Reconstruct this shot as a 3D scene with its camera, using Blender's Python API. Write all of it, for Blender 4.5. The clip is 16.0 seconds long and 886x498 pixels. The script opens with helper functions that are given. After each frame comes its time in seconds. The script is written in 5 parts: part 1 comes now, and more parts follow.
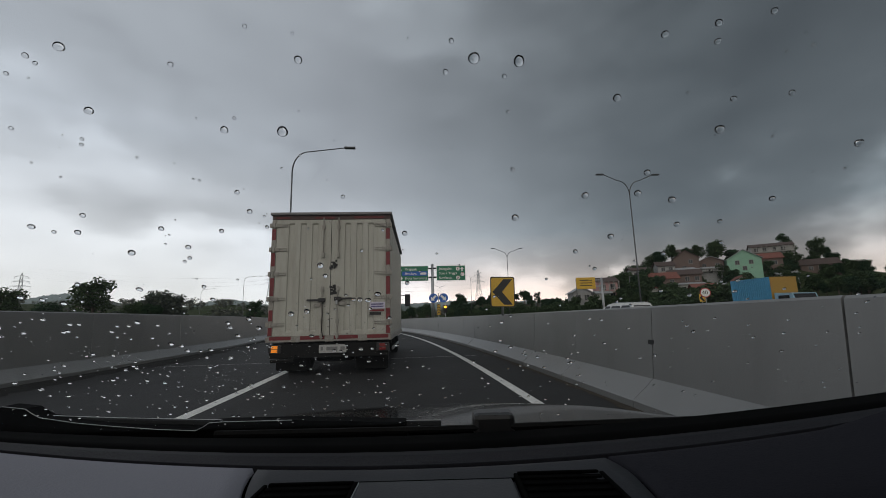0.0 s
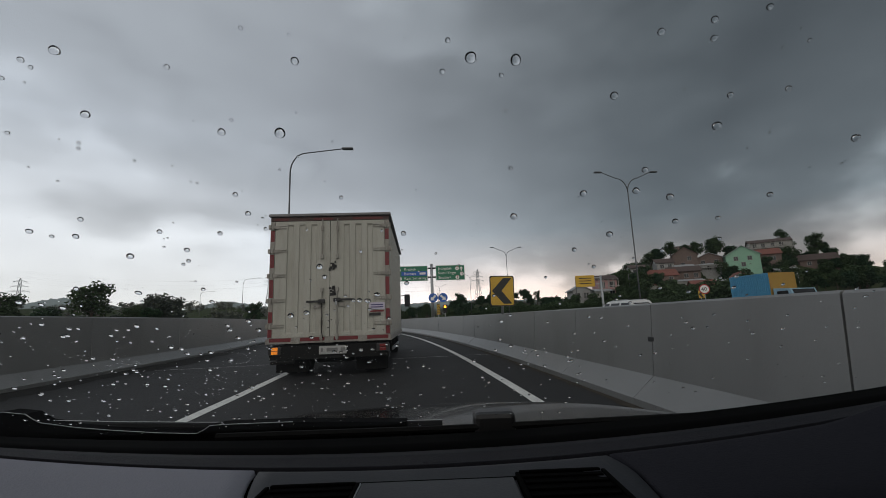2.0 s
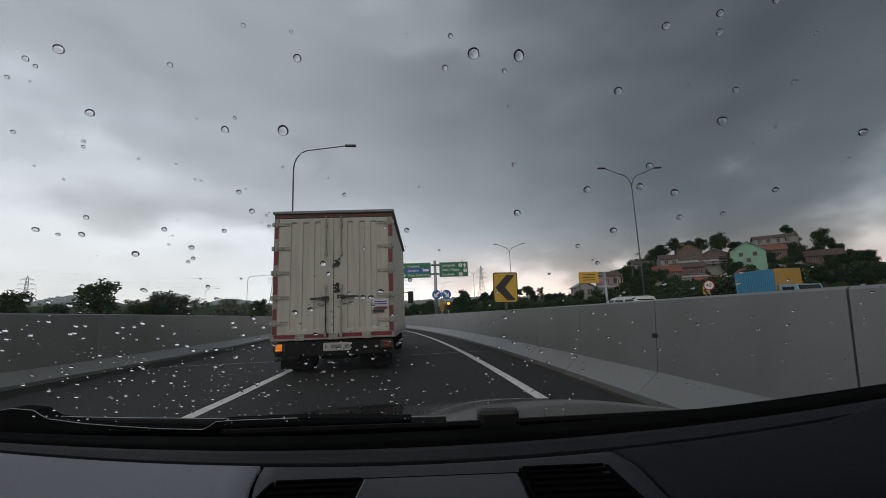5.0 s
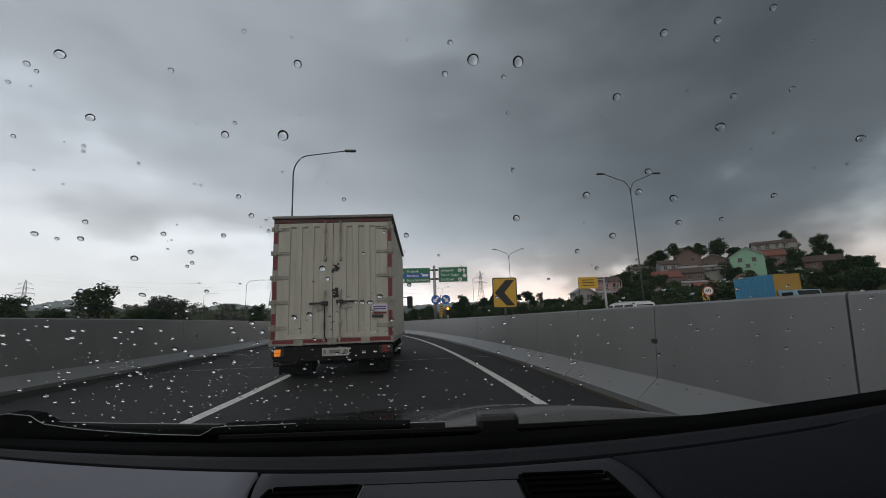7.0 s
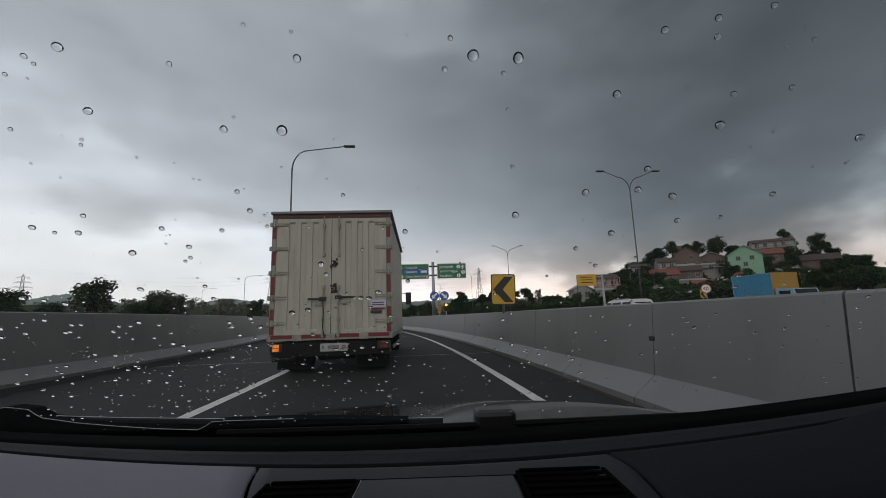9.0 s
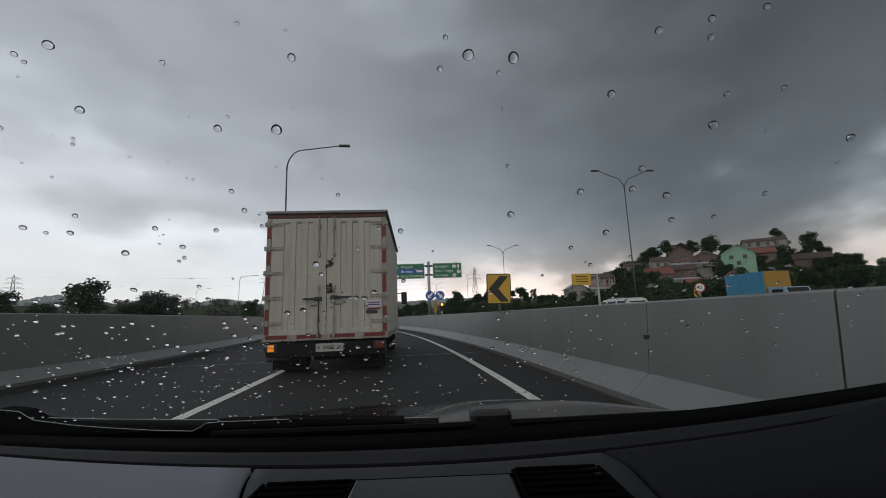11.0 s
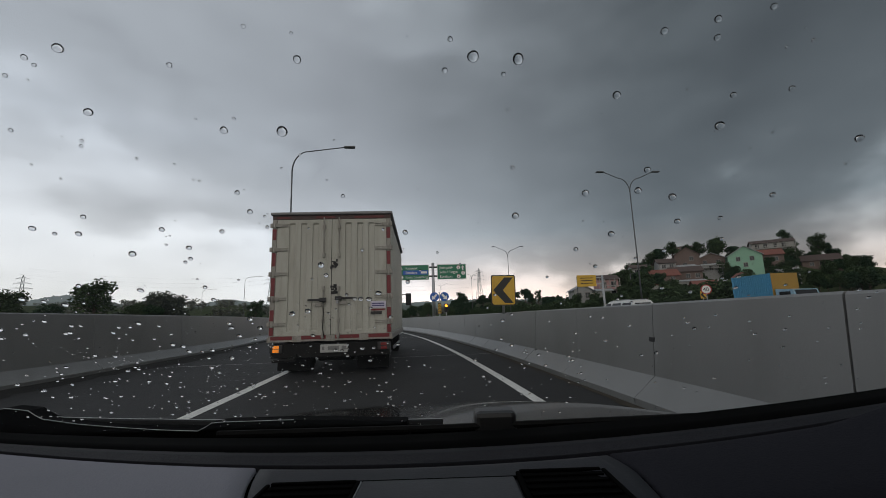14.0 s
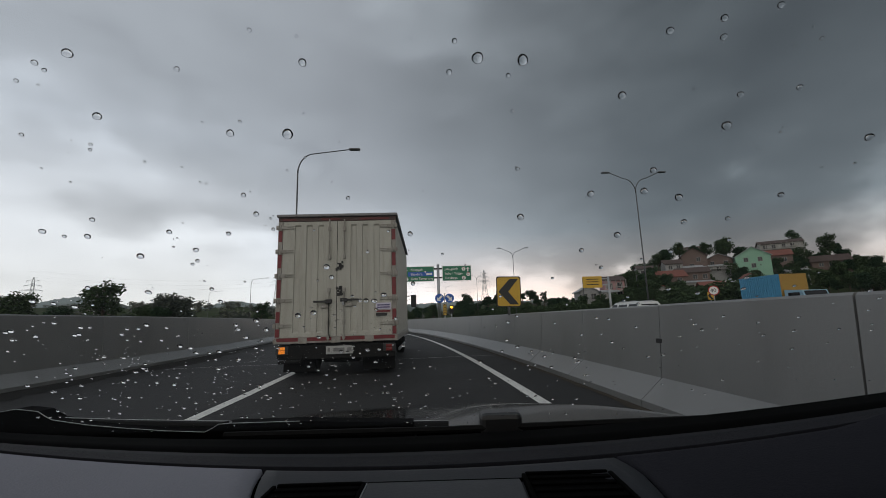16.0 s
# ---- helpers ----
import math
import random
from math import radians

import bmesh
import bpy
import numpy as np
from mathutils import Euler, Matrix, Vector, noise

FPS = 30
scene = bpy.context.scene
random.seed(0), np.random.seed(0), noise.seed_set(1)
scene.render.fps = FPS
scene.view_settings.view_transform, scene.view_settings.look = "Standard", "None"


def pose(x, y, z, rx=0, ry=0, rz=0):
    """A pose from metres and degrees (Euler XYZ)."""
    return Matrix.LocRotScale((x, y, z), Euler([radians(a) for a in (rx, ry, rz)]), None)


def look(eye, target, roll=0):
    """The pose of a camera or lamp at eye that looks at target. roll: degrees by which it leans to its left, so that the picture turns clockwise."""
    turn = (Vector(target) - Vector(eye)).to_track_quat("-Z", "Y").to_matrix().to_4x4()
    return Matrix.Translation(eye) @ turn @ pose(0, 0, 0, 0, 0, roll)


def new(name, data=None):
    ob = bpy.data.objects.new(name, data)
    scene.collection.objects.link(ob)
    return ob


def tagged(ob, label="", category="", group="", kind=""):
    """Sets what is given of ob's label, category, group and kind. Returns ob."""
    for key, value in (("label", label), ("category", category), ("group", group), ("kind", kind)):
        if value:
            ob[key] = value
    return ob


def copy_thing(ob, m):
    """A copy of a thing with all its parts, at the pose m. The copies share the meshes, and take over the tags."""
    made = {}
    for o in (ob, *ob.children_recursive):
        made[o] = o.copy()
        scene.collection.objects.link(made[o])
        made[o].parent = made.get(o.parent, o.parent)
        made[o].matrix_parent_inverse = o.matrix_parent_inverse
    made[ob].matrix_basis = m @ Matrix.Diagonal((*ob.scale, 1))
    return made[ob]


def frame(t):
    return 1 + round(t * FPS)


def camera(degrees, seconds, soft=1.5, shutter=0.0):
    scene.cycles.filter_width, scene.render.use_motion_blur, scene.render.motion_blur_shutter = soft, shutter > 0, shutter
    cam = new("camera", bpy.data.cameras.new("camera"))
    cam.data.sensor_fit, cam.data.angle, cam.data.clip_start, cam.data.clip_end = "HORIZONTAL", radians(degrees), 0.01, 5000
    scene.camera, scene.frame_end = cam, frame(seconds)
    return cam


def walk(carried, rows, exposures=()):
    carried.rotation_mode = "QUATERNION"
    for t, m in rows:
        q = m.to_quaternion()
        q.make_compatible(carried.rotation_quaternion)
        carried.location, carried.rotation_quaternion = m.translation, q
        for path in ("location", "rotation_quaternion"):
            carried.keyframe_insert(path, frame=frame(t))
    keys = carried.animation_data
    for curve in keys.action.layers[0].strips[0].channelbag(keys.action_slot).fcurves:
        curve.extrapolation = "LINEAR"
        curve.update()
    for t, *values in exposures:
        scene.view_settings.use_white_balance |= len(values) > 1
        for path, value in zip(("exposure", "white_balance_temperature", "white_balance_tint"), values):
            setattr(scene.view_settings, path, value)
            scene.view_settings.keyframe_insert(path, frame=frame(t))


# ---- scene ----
# A car follows a box truck round a slip road. Everything is laid out about the car: x right, y ahead, z up.
EYE_HEIGHT = 0.92
YAW, PITCH, ROLL = 0.0, 9.6, 1.8
cam = camera(95.0, 16.0, soft=0.8)
# seconds, and the turn of the camera on its mount in degrees: yaw, pitch, roll
SHAKE = (
    (0.0, -0.14, 0.17, -0.41), (0.5, 0.07, 0.22, -0.64), (1.0, -0.19, 0.09, 0.13), (1.5, -0.17, 0.12, 0.68), (2.0, -0.16, 0.13, 0.29),
    (2.5, 0.14, 0.14, 0.54), (3.0, 0.19, 0.17, 0.89), (3.5, 0.23, 0.10, 0.65), (4.0, 0.40, -0.32, 0.38), (6.5, 0.18, -0.06, 0.37),
    (7.0, 0.22, 0.40, 0.30), (7.5, 0.41, 0.12, 0.27), (8.0, 0.51, -0.15, -0.11), (8.5, 0.22, 0.06, -0.04), (9.0, -0.01, -0.12, -0.02),
    (11.5, -0.64, -0.20, 0.22), (12.0, 0.30, 0.10, 0.07), (12.5, 0.73, 0.16, 0.10), (13.0, 0.21, -0.03, 0.03), (13.5, -0.16, -0.09, -0.06),
    (14.0, 0.0, 0.0, 0.0), (14.5, 0.58, -0.06, 0.03), (15.0, 0.91, 0.10, -0.07), (15.5, 0.76, -0.32, 0.50), (16.0, 0.73, 0.23, 0.04))
walk(cam, [(t, pose(0, 0, EYE_HEIGHT, 90 + PITCH + p, ROLL + r, YAW + y)) for t, y, p, r in SHAKE])

# ---- light: a storm sky, open and bright low down towards the west and behind ----
SUN_ELEVATION, SUN_TURN = 38.0, 168.0
world = bpy.data.worlds.new("storm_sky")
scene.world = world
world.use_nodes = True
wt = world.node_tree
wt.nodes.clear()


def wire(tree, value, socket):
    if hasattr(value, "is_output"):
        tree.links.new(value, socket)
    else:
        socket.default_value = value


def calc(tree, op, a, b=0.0, clamp=False):
    n = tree.nodes.new("ShaderNodeMath")
    n.operation, n.use_clamp = op, clamp
    wire(tree, a, n.inputs[0])
    wire(tree, b, n.inputs[1])
    return n.outputs[0]


def blend(tree, kind, fac, a, b):
    n = tree.nodes.new("ShaderNodeMix")
    n.data_type, n.blend_type = "RGBA", kind
    wire(tree, fac, n.inputs[0])
    wire(tree, a, n.inputs[6])
    wire(tree, b, n.inputs[7])
    return n.outputs[2]


def ramp(tree, fac, stops, ease="LINEAR"):
    n = tree.nodes.new("ShaderNodeValToRGB")
    n.color_ramp.interpolation = ease
    wire(tree, fac, n.inputs[0])
    e = n.color_ramp.elements
    while len(e) < len(stops):
        e.new(0.5)
    for k, (at, c) in zip(e, stops):
        k.position, k.color = at, (*((c, c, c) if not hasattr(c, "__len__") else c), 1)
    return n.outputs[0]


def cloud(tree, way, scale, stretch, detail, rough=0.55, warp=0.0):
    m = tree.nodes.new("ShaderNodeMapping")
    wire(tree, way, m.inputs[0])
    m.inputs["Scale"].default_value = stretch
    n = tree.nodes.new("ShaderNodeTexNoise")
    wire(tree, m.outputs[0], n.inputs["Vector"])
    n.inputs["Scale"].default_value, n.inputs["Detail"].default_value = scale, detail
    n.inputs["Roughness"].default_value, n.inputs["Distortion"].default_value = rough, warp
    return n.outputs[0]


def build_sky(t):
    way = t.nodes.new("ShaderNodeTexCoord").outputs["Generated"]
    sep = t.nodes.new("ShaderNodeSeparateXYZ")
    t.links.new(way, sep.inputs[0])
    x, y, z = sep.outputs
    big = calc(t, "SUBTRACT", cloud(t, way, 1.7, (1.0, 1.0, 2.6), 4, 0.45, 0.0), 0.5)
    fine = calc(t, "SUBTRACT", cloud(t, way, 4.6, (1.0, 1.0, 2.0), 4, 0.45, 0.0), 0.5)
    torn = calc(t, "SUBTRACT", cloud(t, way, 6.0, (1.0, 1.0, 2.2), 3, 0.5, 0.0), 0.5)
    west = calc(t, "POWER", calc(t, "MAXIMUM", calc(t, "MULTIPLY", x, -1.0), 0.0), 1.15)
    east = calc(t, "MAXIMUM", calc(t, "SUBTRACT", x, 0.42), 0.0)
    back = calc(t, "MAXIMUM", calc(t, "MULTIPLY", y, -1.0), 0.0)
    middle = calc(t, "SUBTRACT", 0.135, calc(t, "MULTIPLY", calc(t, "MULTIPLY", calc(t, "SUBTRACT", x, 0.12), 2.2, True), 0.075))
    height = calc(t, "ADD", calc(t, "ADD", middle, calc(t, "MULTIPLY", west, 0.27)), calc(t, "ADD", calc(t, "MULTIPLY", east, 0.36), calc(t, "MULTIPLY", back, 0.32)))
    lift = calc(t, "ADD", z, calc(t, "ADD", calc(t, "MULTIPLY", big, 0.6), calc(t, "MULTIPLY", fine, 0.75)))
    v = calc(t, "DIVIDE", calc(t, "DIVIDE", lift, height), 4.0)
    glow = ramp(t, v, ((0.0, 0.97), (0.10, 0.86), (0.20, 0.70), (0.29, 0.41), (0.42, 0.27), (0.75, 0.18), (1.0, 0.165)), "B_SPLINE")
    side = calc(t, "MINIMUM", calc(t, "SUBTRACT", 1.4, calc(t, "MULTIPLY", x, 1.50)), 1.66)
    high = ramp(t, v, ((0.0, 0.0), (0.55, 1.0)), "EASE")
    side = calc(t, "ADD", 1.0, calc(t, "MULTIPLY", calc(t, "SUBTRACT", calc(t, "MAXIMUM", side, 0.55), 1.0), high))
    gap = calc(t, "MULTIPLY", calc(t, "POWER", 2.718, calc(t, "MULTIPLY", calc(t, "POWER", calc(t, "MULTIPLY", calc(t, "ABSOLUTE", calc(t, "SUBTRACT", x, 0.06)), 3.4), 2.0), -1.0)), calc(t, "POWER", 2.718, calc(t, "MULTIPLY", calc(t, "MAXIMUM", z, 0.0), -9.0)))
    glow = blend(t, "ADD", calc(t, "MULTIPLY", gap, calc(t, "MAXIMUM", y, 0.0)), glow, (0.46, 0.44, 0.43, 1))
    shade = calc(t, "MULTIPLY", side, calc(t, "ADD", 1.0, calc(t, "ADD", calc(t, "MULTIPLY", torn, 0.28), calc(t, "ADD", calc(t, "MULTIPLY", big, 1.0), calc(t, "MULTIPLY", fine, 0.9)))))
    shade = calc(t, "MULTIPLY", shade, calc(t, "ADD", 0.96, calc(t, "MULTIPLY", calc(t, "MAXIMUM", calc(t, "SUBTRACT", z, 0.48), 0.0), 1.6)))
    # torn banks of cloud low in the west, last row aside: across, up, half-width, half-height, brightness
    ragged = calc(t, "ADD", z, calc(t, "ADD", calc(t, "MULTIPLY", fine, 0.10), calc(t, "MULTIPLY", torn, 0.07)))
    # last row paints the windscreen's reflection streak into the sky
    for bx, bz, wx, wz, lit in ((-0.68, 0.285, 0.20, 0.026, 0.34), (-0.62, 0.225, 0.26, 0.022, -0.17), (-0.48, 0.185, 0.20, 0.024, 0.14), (-0.30, 0.33, 0.18, 0.05, -0.10), (-0.10, 0.60, 0.25, 0.02, 0.12)):
        ex = calc(t, "POWER", calc(t, "ABSOLUTE", calc(t, "DIVIDE", calc(t, "SUBTRACT", x, bx), wx)), 2.0)
        ez = calc(t, "POWER", calc(t, "ABSOLUTE", calc(t, "DIVIDE", calc(t, "SUBTRACT", ragged, bz), wz)), 2.0)
        bank = calc(t, "MULTIPLY", calc(t, "POWER", 2.718, calc(t, "MULTIPLY", calc(t, "ADD", ex, ez), -0.7)), calc(t, "MULTIPLY", calc(t, "MAXIMUM", y, 0.0), lit))
        shade = calc(t, "MULTIPLY", shade, calc(t, "ADD", 1.0, bank))
    grey = blend(t, "MULTIPLY", 1.0, glow, shade)
    low = calc(t, "MULTIPLY", calc(t, "SUBTRACT", 1.0, calc(t, "DIVIDE", z, 0.20), True), calc(t, "MULTIPLY", calc(t, "ADD", x, 0.35), 2.2, True))
    cool = blend(t, "MIX", calc(t, "ADD", calc(t, "MULTIPLY", x, 1.5), 0.3, True), (0.93, 0.995, 1.095, 1), (0.875, 0.998, 1.085, 1))
    tint = blend(t, "MIX", low, cool, (1.30, 0.99, 0.83, 1))
    haze = calc(t, "MULTIPLY", calc(t, "SUBTRACT", 1.0, calc(t, "DIVIDE", z, 0.38), True), calc(t, "MULTIPLY", west, 2.2, True))
    tint = blend(t, "MIX", haze, tint, (1.015, 0.998, 0.985, 1))
    tint = blend(t, "MIX", calc(t, "MULTIPLY", back, 1.6, True), tint, (1.05, 1.0, 0.93, 1))
    clouds = blend(t, "MULTIPLY", 1.0, grey, tint)
    sky = t.nodes.new("ShaderNodeTexSky")
    sky.sky_type, sky.sun_disc = "NISHITA", False
    sky.sun_elevation, sky.sun_rotation = radians(SUN_ELEVATION), radians(SUN_TURN)
    both = blend(t, "ADD", 0.006, clouds, sky.outputs[0])
    bg = t.nodes.new("ShaderNodeBackground")
    t.links.new(both, bg.inputs[0])
    bg.inputs[1].default_value = 0.955
    out = t.nodes.new("ShaderNodeOutputWorld")
    t.links.new(bg.outputs[0], out.inputs[0])


build_sky(wt)
sun = new("sun", bpy.data.lights.new("sun", "SUN"))
sun.data.energy, sun.data.angle, sun.data.color = 0.35, radians(40), (1.0, 0.96, 0.9)
sun.matrix_world = look((0, 0, 60), Vector((0, 0, 60)) - Vector((math.sin(radians(SUN_TURN)) * math.cos(radians(SUN_ELEVATION)), math.cos(radians(SUN_TURN)) * math.cos(radians(SUN_ELEVATION)), math.sin(radians(SUN_ELEVATION)))))


# ---- materials ----
def mat(name, col, rough=0.6, metal=0.0, var=0.18, scale=3.0, fine=45.0, bump=0.15, dirt=None, dirt_amount=0.4, coat=0.0, stretch=(1, 1, 1), piece=0.0, glow=0.0, spec=0.5):
    """A surface: base colour, broad stains and fine grain, relief, and dirt in patches."""
    m = bpy.data.materials.new(name)
    m.use_nodes = True
    t = m.node_tree
    b = t.nodes["Principled BSDF"]
    at = t.nodes.new("ShaderNodeTexCoord").outputs["Object"] if piece == 0.0 else t.nodes.new("ShaderNodeNewGeometry").outputs["Position"]
    broad = cloud(t, at, scale, stretch, 5, 0.6, 0.3)
    grain = cloud(t, at, fine, (1, 1, 1), 4, 0.6)
    mixed = calc(t, "ADD", calc(t, "MULTIPLY", calc(t, "SUBTRACT", broad, 0.5), 2.2 * var), calc(t, "MULTIPLY", calc(t, "SUBTRACT", grain, 0.5), 1.2 * var))
    lightness = calc(t, "ADD", 1.0, mixed)
    if piece:
        rnd = t.nodes.new("ShaderNodeObjectInfo").outputs["Random"]
        lightness = calc(t, "ADD", lightness, calc(t, "MULTIPLY", calc(t, "SUBTRACT", rnd, 0.5), piece))
    colour = blend(t, "MULTIPLY", 1.0, (*col, 1), lightness)
    if dirt:
        patch = ramp(t, cloud(t, at, scale * 1.7, stretch, 6, 0.65, 0.6), ((0.45, 0.0), (0.72, 1.0)))
        colour = blend(t, "MIX", calc(t, "MULTIPLY", patch, dirt_amount), colour, (*dirt, 1))
    t.links.new(colour, b.inputs["Base Color"])
    wire(t, calc(t, "ADD", rough, calc(t, "MULTIPLY", calc(t, "SUBTRACT", broad, 0.5), 0.25), True), b.inputs["Roughness"])
    b.inputs["Metallic"].default_value = metal
    b.inputs["Specular IOR Level"].default_value = spec
    b.inputs["Coat Weight"].default_value = coat
    b.inputs["Coat Roughness"].default_value = 0.04
    if bump:
        n = t.nodes.new("ShaderNodeBump")
        n.inputs["Strength"].default_value, n.inputs["Distance"].default_value = bump, 0.01
        t.links.new(grain, n.inputs["Height"])
        t.links.new(n.outputs[0], b.inputs["Normal"])
    if glow:
        b.inputs["Emission Color"].default_value, b.inputs["Emission Strength"].default_value = (*col, 1), glow
    return m


ASPHALT = mat("wet_asphalt", (0.0165, 0.0165, 0.017), 0.8, var=0.35, scale=0.7, fine=70, bump=0.35, dirt=(0.025, 0.025, 0.025), dirt_amount=0.5, spec=0.27)
CONCRETE = mat("cast_concrete", (0.160, 0.162, 0.162), 0.44, var=0.15, scale=1.1, fine=28, bump=0.25, dirt=(0.108, 0.108, 0.105), dirt_amount=0.5, stretch=(1, 1, 0.28), piece=0.06, spec=0.75)
PAINT_LINE = mat("worn_road_paint", (0.62, 0.62, 0.60), 0.7, var=0.22, scale=5, fine=60, bump=0.3, dirt=(0.22, 0.22, 0.22), dirt_amount=0.45)
GRASS = mat("rough_grass", (0.032, 0.046, 0.018), 0.95, var=0.5, scale=0.15, fine=2.2, bump=0.5, dirt=(0.05, 0.045, 0.03), dirt_amount=0.5, spec=0.1)
STEEL = mat("galvanised_steel", (0.33, 0.34, 0.35), 0.5, 0.7, var=0.15, scale=6, bump=0.05)
DARK_STEEL = mat("dark_metal", (0.03, 0.03, 0.032), 0.5, 0.5, var=0.2, scale=9, bump=0.1)
BOX_WHITE = mat("off_white_truck_paint", (0.375, 0.369, 0.330), 0.55, var=0.13, scale=1.9, fine=25, bump=0.06, dirt=(0.245, 0.235, 0.195), dirt_amount=0.55, stretch=(2.6, 2.6, 0.30))
BOX_EDGE = mat("grubby_truck_frame_paint", (0.27, 0.258, 0.235), 0.6, var=0.2, scale=4, bump=0.08, dirt=(0.13, 0.10, 0.085), dirt_amount=0.65)
RUST_TRIM = mat("dark_rusty_edge", (0.062, 0.036, 0.032), 0.7, var=0.3, scale=5, bump=0.2)
RED_TAPE = mat("faded_red_reflective_tape", (0.15, 0.011, 0.016), 0.55, var=0.2, scale=9, bump=0.05, dirt=(0.07, 0.025, 0.024), dirt_amount=0.5)
UNDERSIDE = mat("black_chassis", (0.008, 0.008, 0.008), 0.7, var=0.4, scale=5, bump=0.2, dirt=(0.02, 0.018, 0.016), dirt_amount=0.4, spec=0.15)
RUBBER = mat("tyre_rubber", (0.009, 0.009, 0.009), 0.9, var=0.3, scale=8, bump=0.3, spec=0.12)
PLATE_GREY = mat("scuffed_plate", (0.34, 0.34, 0.335), 0.5, var=0.2, scale=20, bump=0.05)
BLACK_PAINT = mat("black_paint", (0.012, 0.012, 0.013), 0.45, var=0.2, scale=7, bump=0.03)
AMBER = mat("amber_lens", (0.75, 0.22, 0.02), 0.25, var=0.1, scale=30, bump=0.0, glow=0.5)
RED_LENS = mat("dull_red_lens", (0.16, 0.02, 0.02), 0.25, var=0.1, scale=30, bump=0.0)
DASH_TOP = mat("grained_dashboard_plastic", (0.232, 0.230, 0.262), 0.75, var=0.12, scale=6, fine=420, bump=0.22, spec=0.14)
# same plastic as the pad; the right side's shade is put into this colour
SHADED_HOOD = mat("shade_darkened_hood_plastic", (0.0155, 0.0155, 0.0205), 0.8, var=0.12, scale=6, fine=420, bump=0.22, spec=0.1)
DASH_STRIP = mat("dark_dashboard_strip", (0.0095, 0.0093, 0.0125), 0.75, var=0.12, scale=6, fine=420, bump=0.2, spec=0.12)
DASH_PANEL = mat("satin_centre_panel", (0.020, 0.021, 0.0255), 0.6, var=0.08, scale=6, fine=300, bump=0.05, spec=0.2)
FRIT = mat("black_glass_border", (0.002, 0.002, 0.002), 0.9, var=0.2, scale=9, bump=0.0, spec=0.02)
WIPER = mat("satin_black_wiper", (0.006, 0.006, 0.006), 0.6, var=0.2, scale=7, bump=0.0, spec=0.15)
BONNET = mat("gloss_black_car_paint", (0.006, 0.006, 0.007), 0.10, var=0.2, scale=3, bump=0.0, coat=0.4, spec=0.3)
CABIN = mat("dark_cabin_lining", (0.05, 0.05, 0.05), 0.9, var=0.15, scale=5, bump=0.1, spec=0.1)


# ---- mesh helpers ----
def part(name, bm, material, parent=None, label="", smooth=False):
    me = bpy.data.meshes.new(name)
    bmesh.ops.recalc_face_normals(bm, faces=bm.faces)
    bm.to_mesh(me)
    bm.free()
    if material:
        me.materials.append(material)
    if smooth:
        for p in me.polygons:
            p.use_smooth = True
    ob = new(name, me)
    ob.parent = parent
    if label:
        tagged(ob, label)
    return ob


def thing(name, m, label, category, group="", kind=""):
    ob = new(name)
    ob.matrix_world = m
    ob.empty_display_size = 0.2
    return tagged(ob, label, category, group, kind)


def box(bm, lo, hi, bevel=0.0, m=None):
    c = [(a + b) / 2 for a, b in zip(lo, hi)]
    s = [max(b - a, 1e-4) for a, b in zip(lo, hi)]
    made = bmesh.ops.create_cube(bm, size=1.0, matrix=(m or Matrix()) @ Matrix.LocRotScale(c, None, s))
    if bevel:
        edges = list({e for v in made["verts"] for e in v.link_edges})
        bmesh.ops.bevel(bm, geom=edges, offset=bevel, segments=2, affect="EDGES", profile=0.5)
    return bm


def boxed(lo, hi, bevel=0.0):
    return box(bmesh.new(), lo, hi, bevel)


def tube(bm, pts, r0, r1=None, n=8, cap=True):
    """A round bar along points, tapering from r0 to r1."""
    r1 = r0 if r1 is None else r1
    pts = [Vector(p) for p in pts]
    rings = []
    for i, p in enumerate(pts):
        d = (pts[min(i + 1, len(pts) - 1)] - pts[max(i - 1, 0)]).normalized()
        u = d.cross(Vector((0, 0, 1)) if abs(d.z) < 0.9 else Vector((0, 1, 0))).normalized()
        w = d.cross(u)
        r = r0 + (r1 - r0) * i / max(len(pts) - 1, 1)
        rings.append([bm.verts.new(p + r * (math.cos(a) * u + math.sin(a) * w)) for a in (2 * math.pi * k / n for k in range(n))])
    for a, b in zip(rings, rings[1:]):
        for k in range(n):
            bm.faces.new((a[k], a[(k + 1) % n], b[(k + 1) % n], b[k]))
    if cap:
        bm.faces.new(rings[0][::-1])
        bm.faces.new(rings[-1])
    return bm


def loft(rows, bm=None):
    """A skin over rows of points, all rows of one length."""
    bm = bm or bmesh.new()
    vs = [[bm.verts.new(p) for p in row] for row in rows]
    for a, b in zip(vs, vs[1:]):
        for k in range(len(a) - 1):
            bm.faces.new((a[k], a[k + 1], b[k + 1], b[k]))
    return bm


def prism(bm, outline, y0, y1, m=None):
    """An outline in x, z drawn out along y."""
    m = m or Matrix()
    a = [bm.verts.new(m @ Vector((x, y0, z))) for x, z in outline]
    b = [bm.verts.new(m @ Vector((x, y1, z))) for x, z in outline]
    n = len(outline)
    for k in range(n):
        bm.faces.new((a[k], a[(k + 1) % n], b[(k + 1) % n], b[k]))
    bm.faces.new(a[::-1])
    bm.faces.new(b)
    return bm


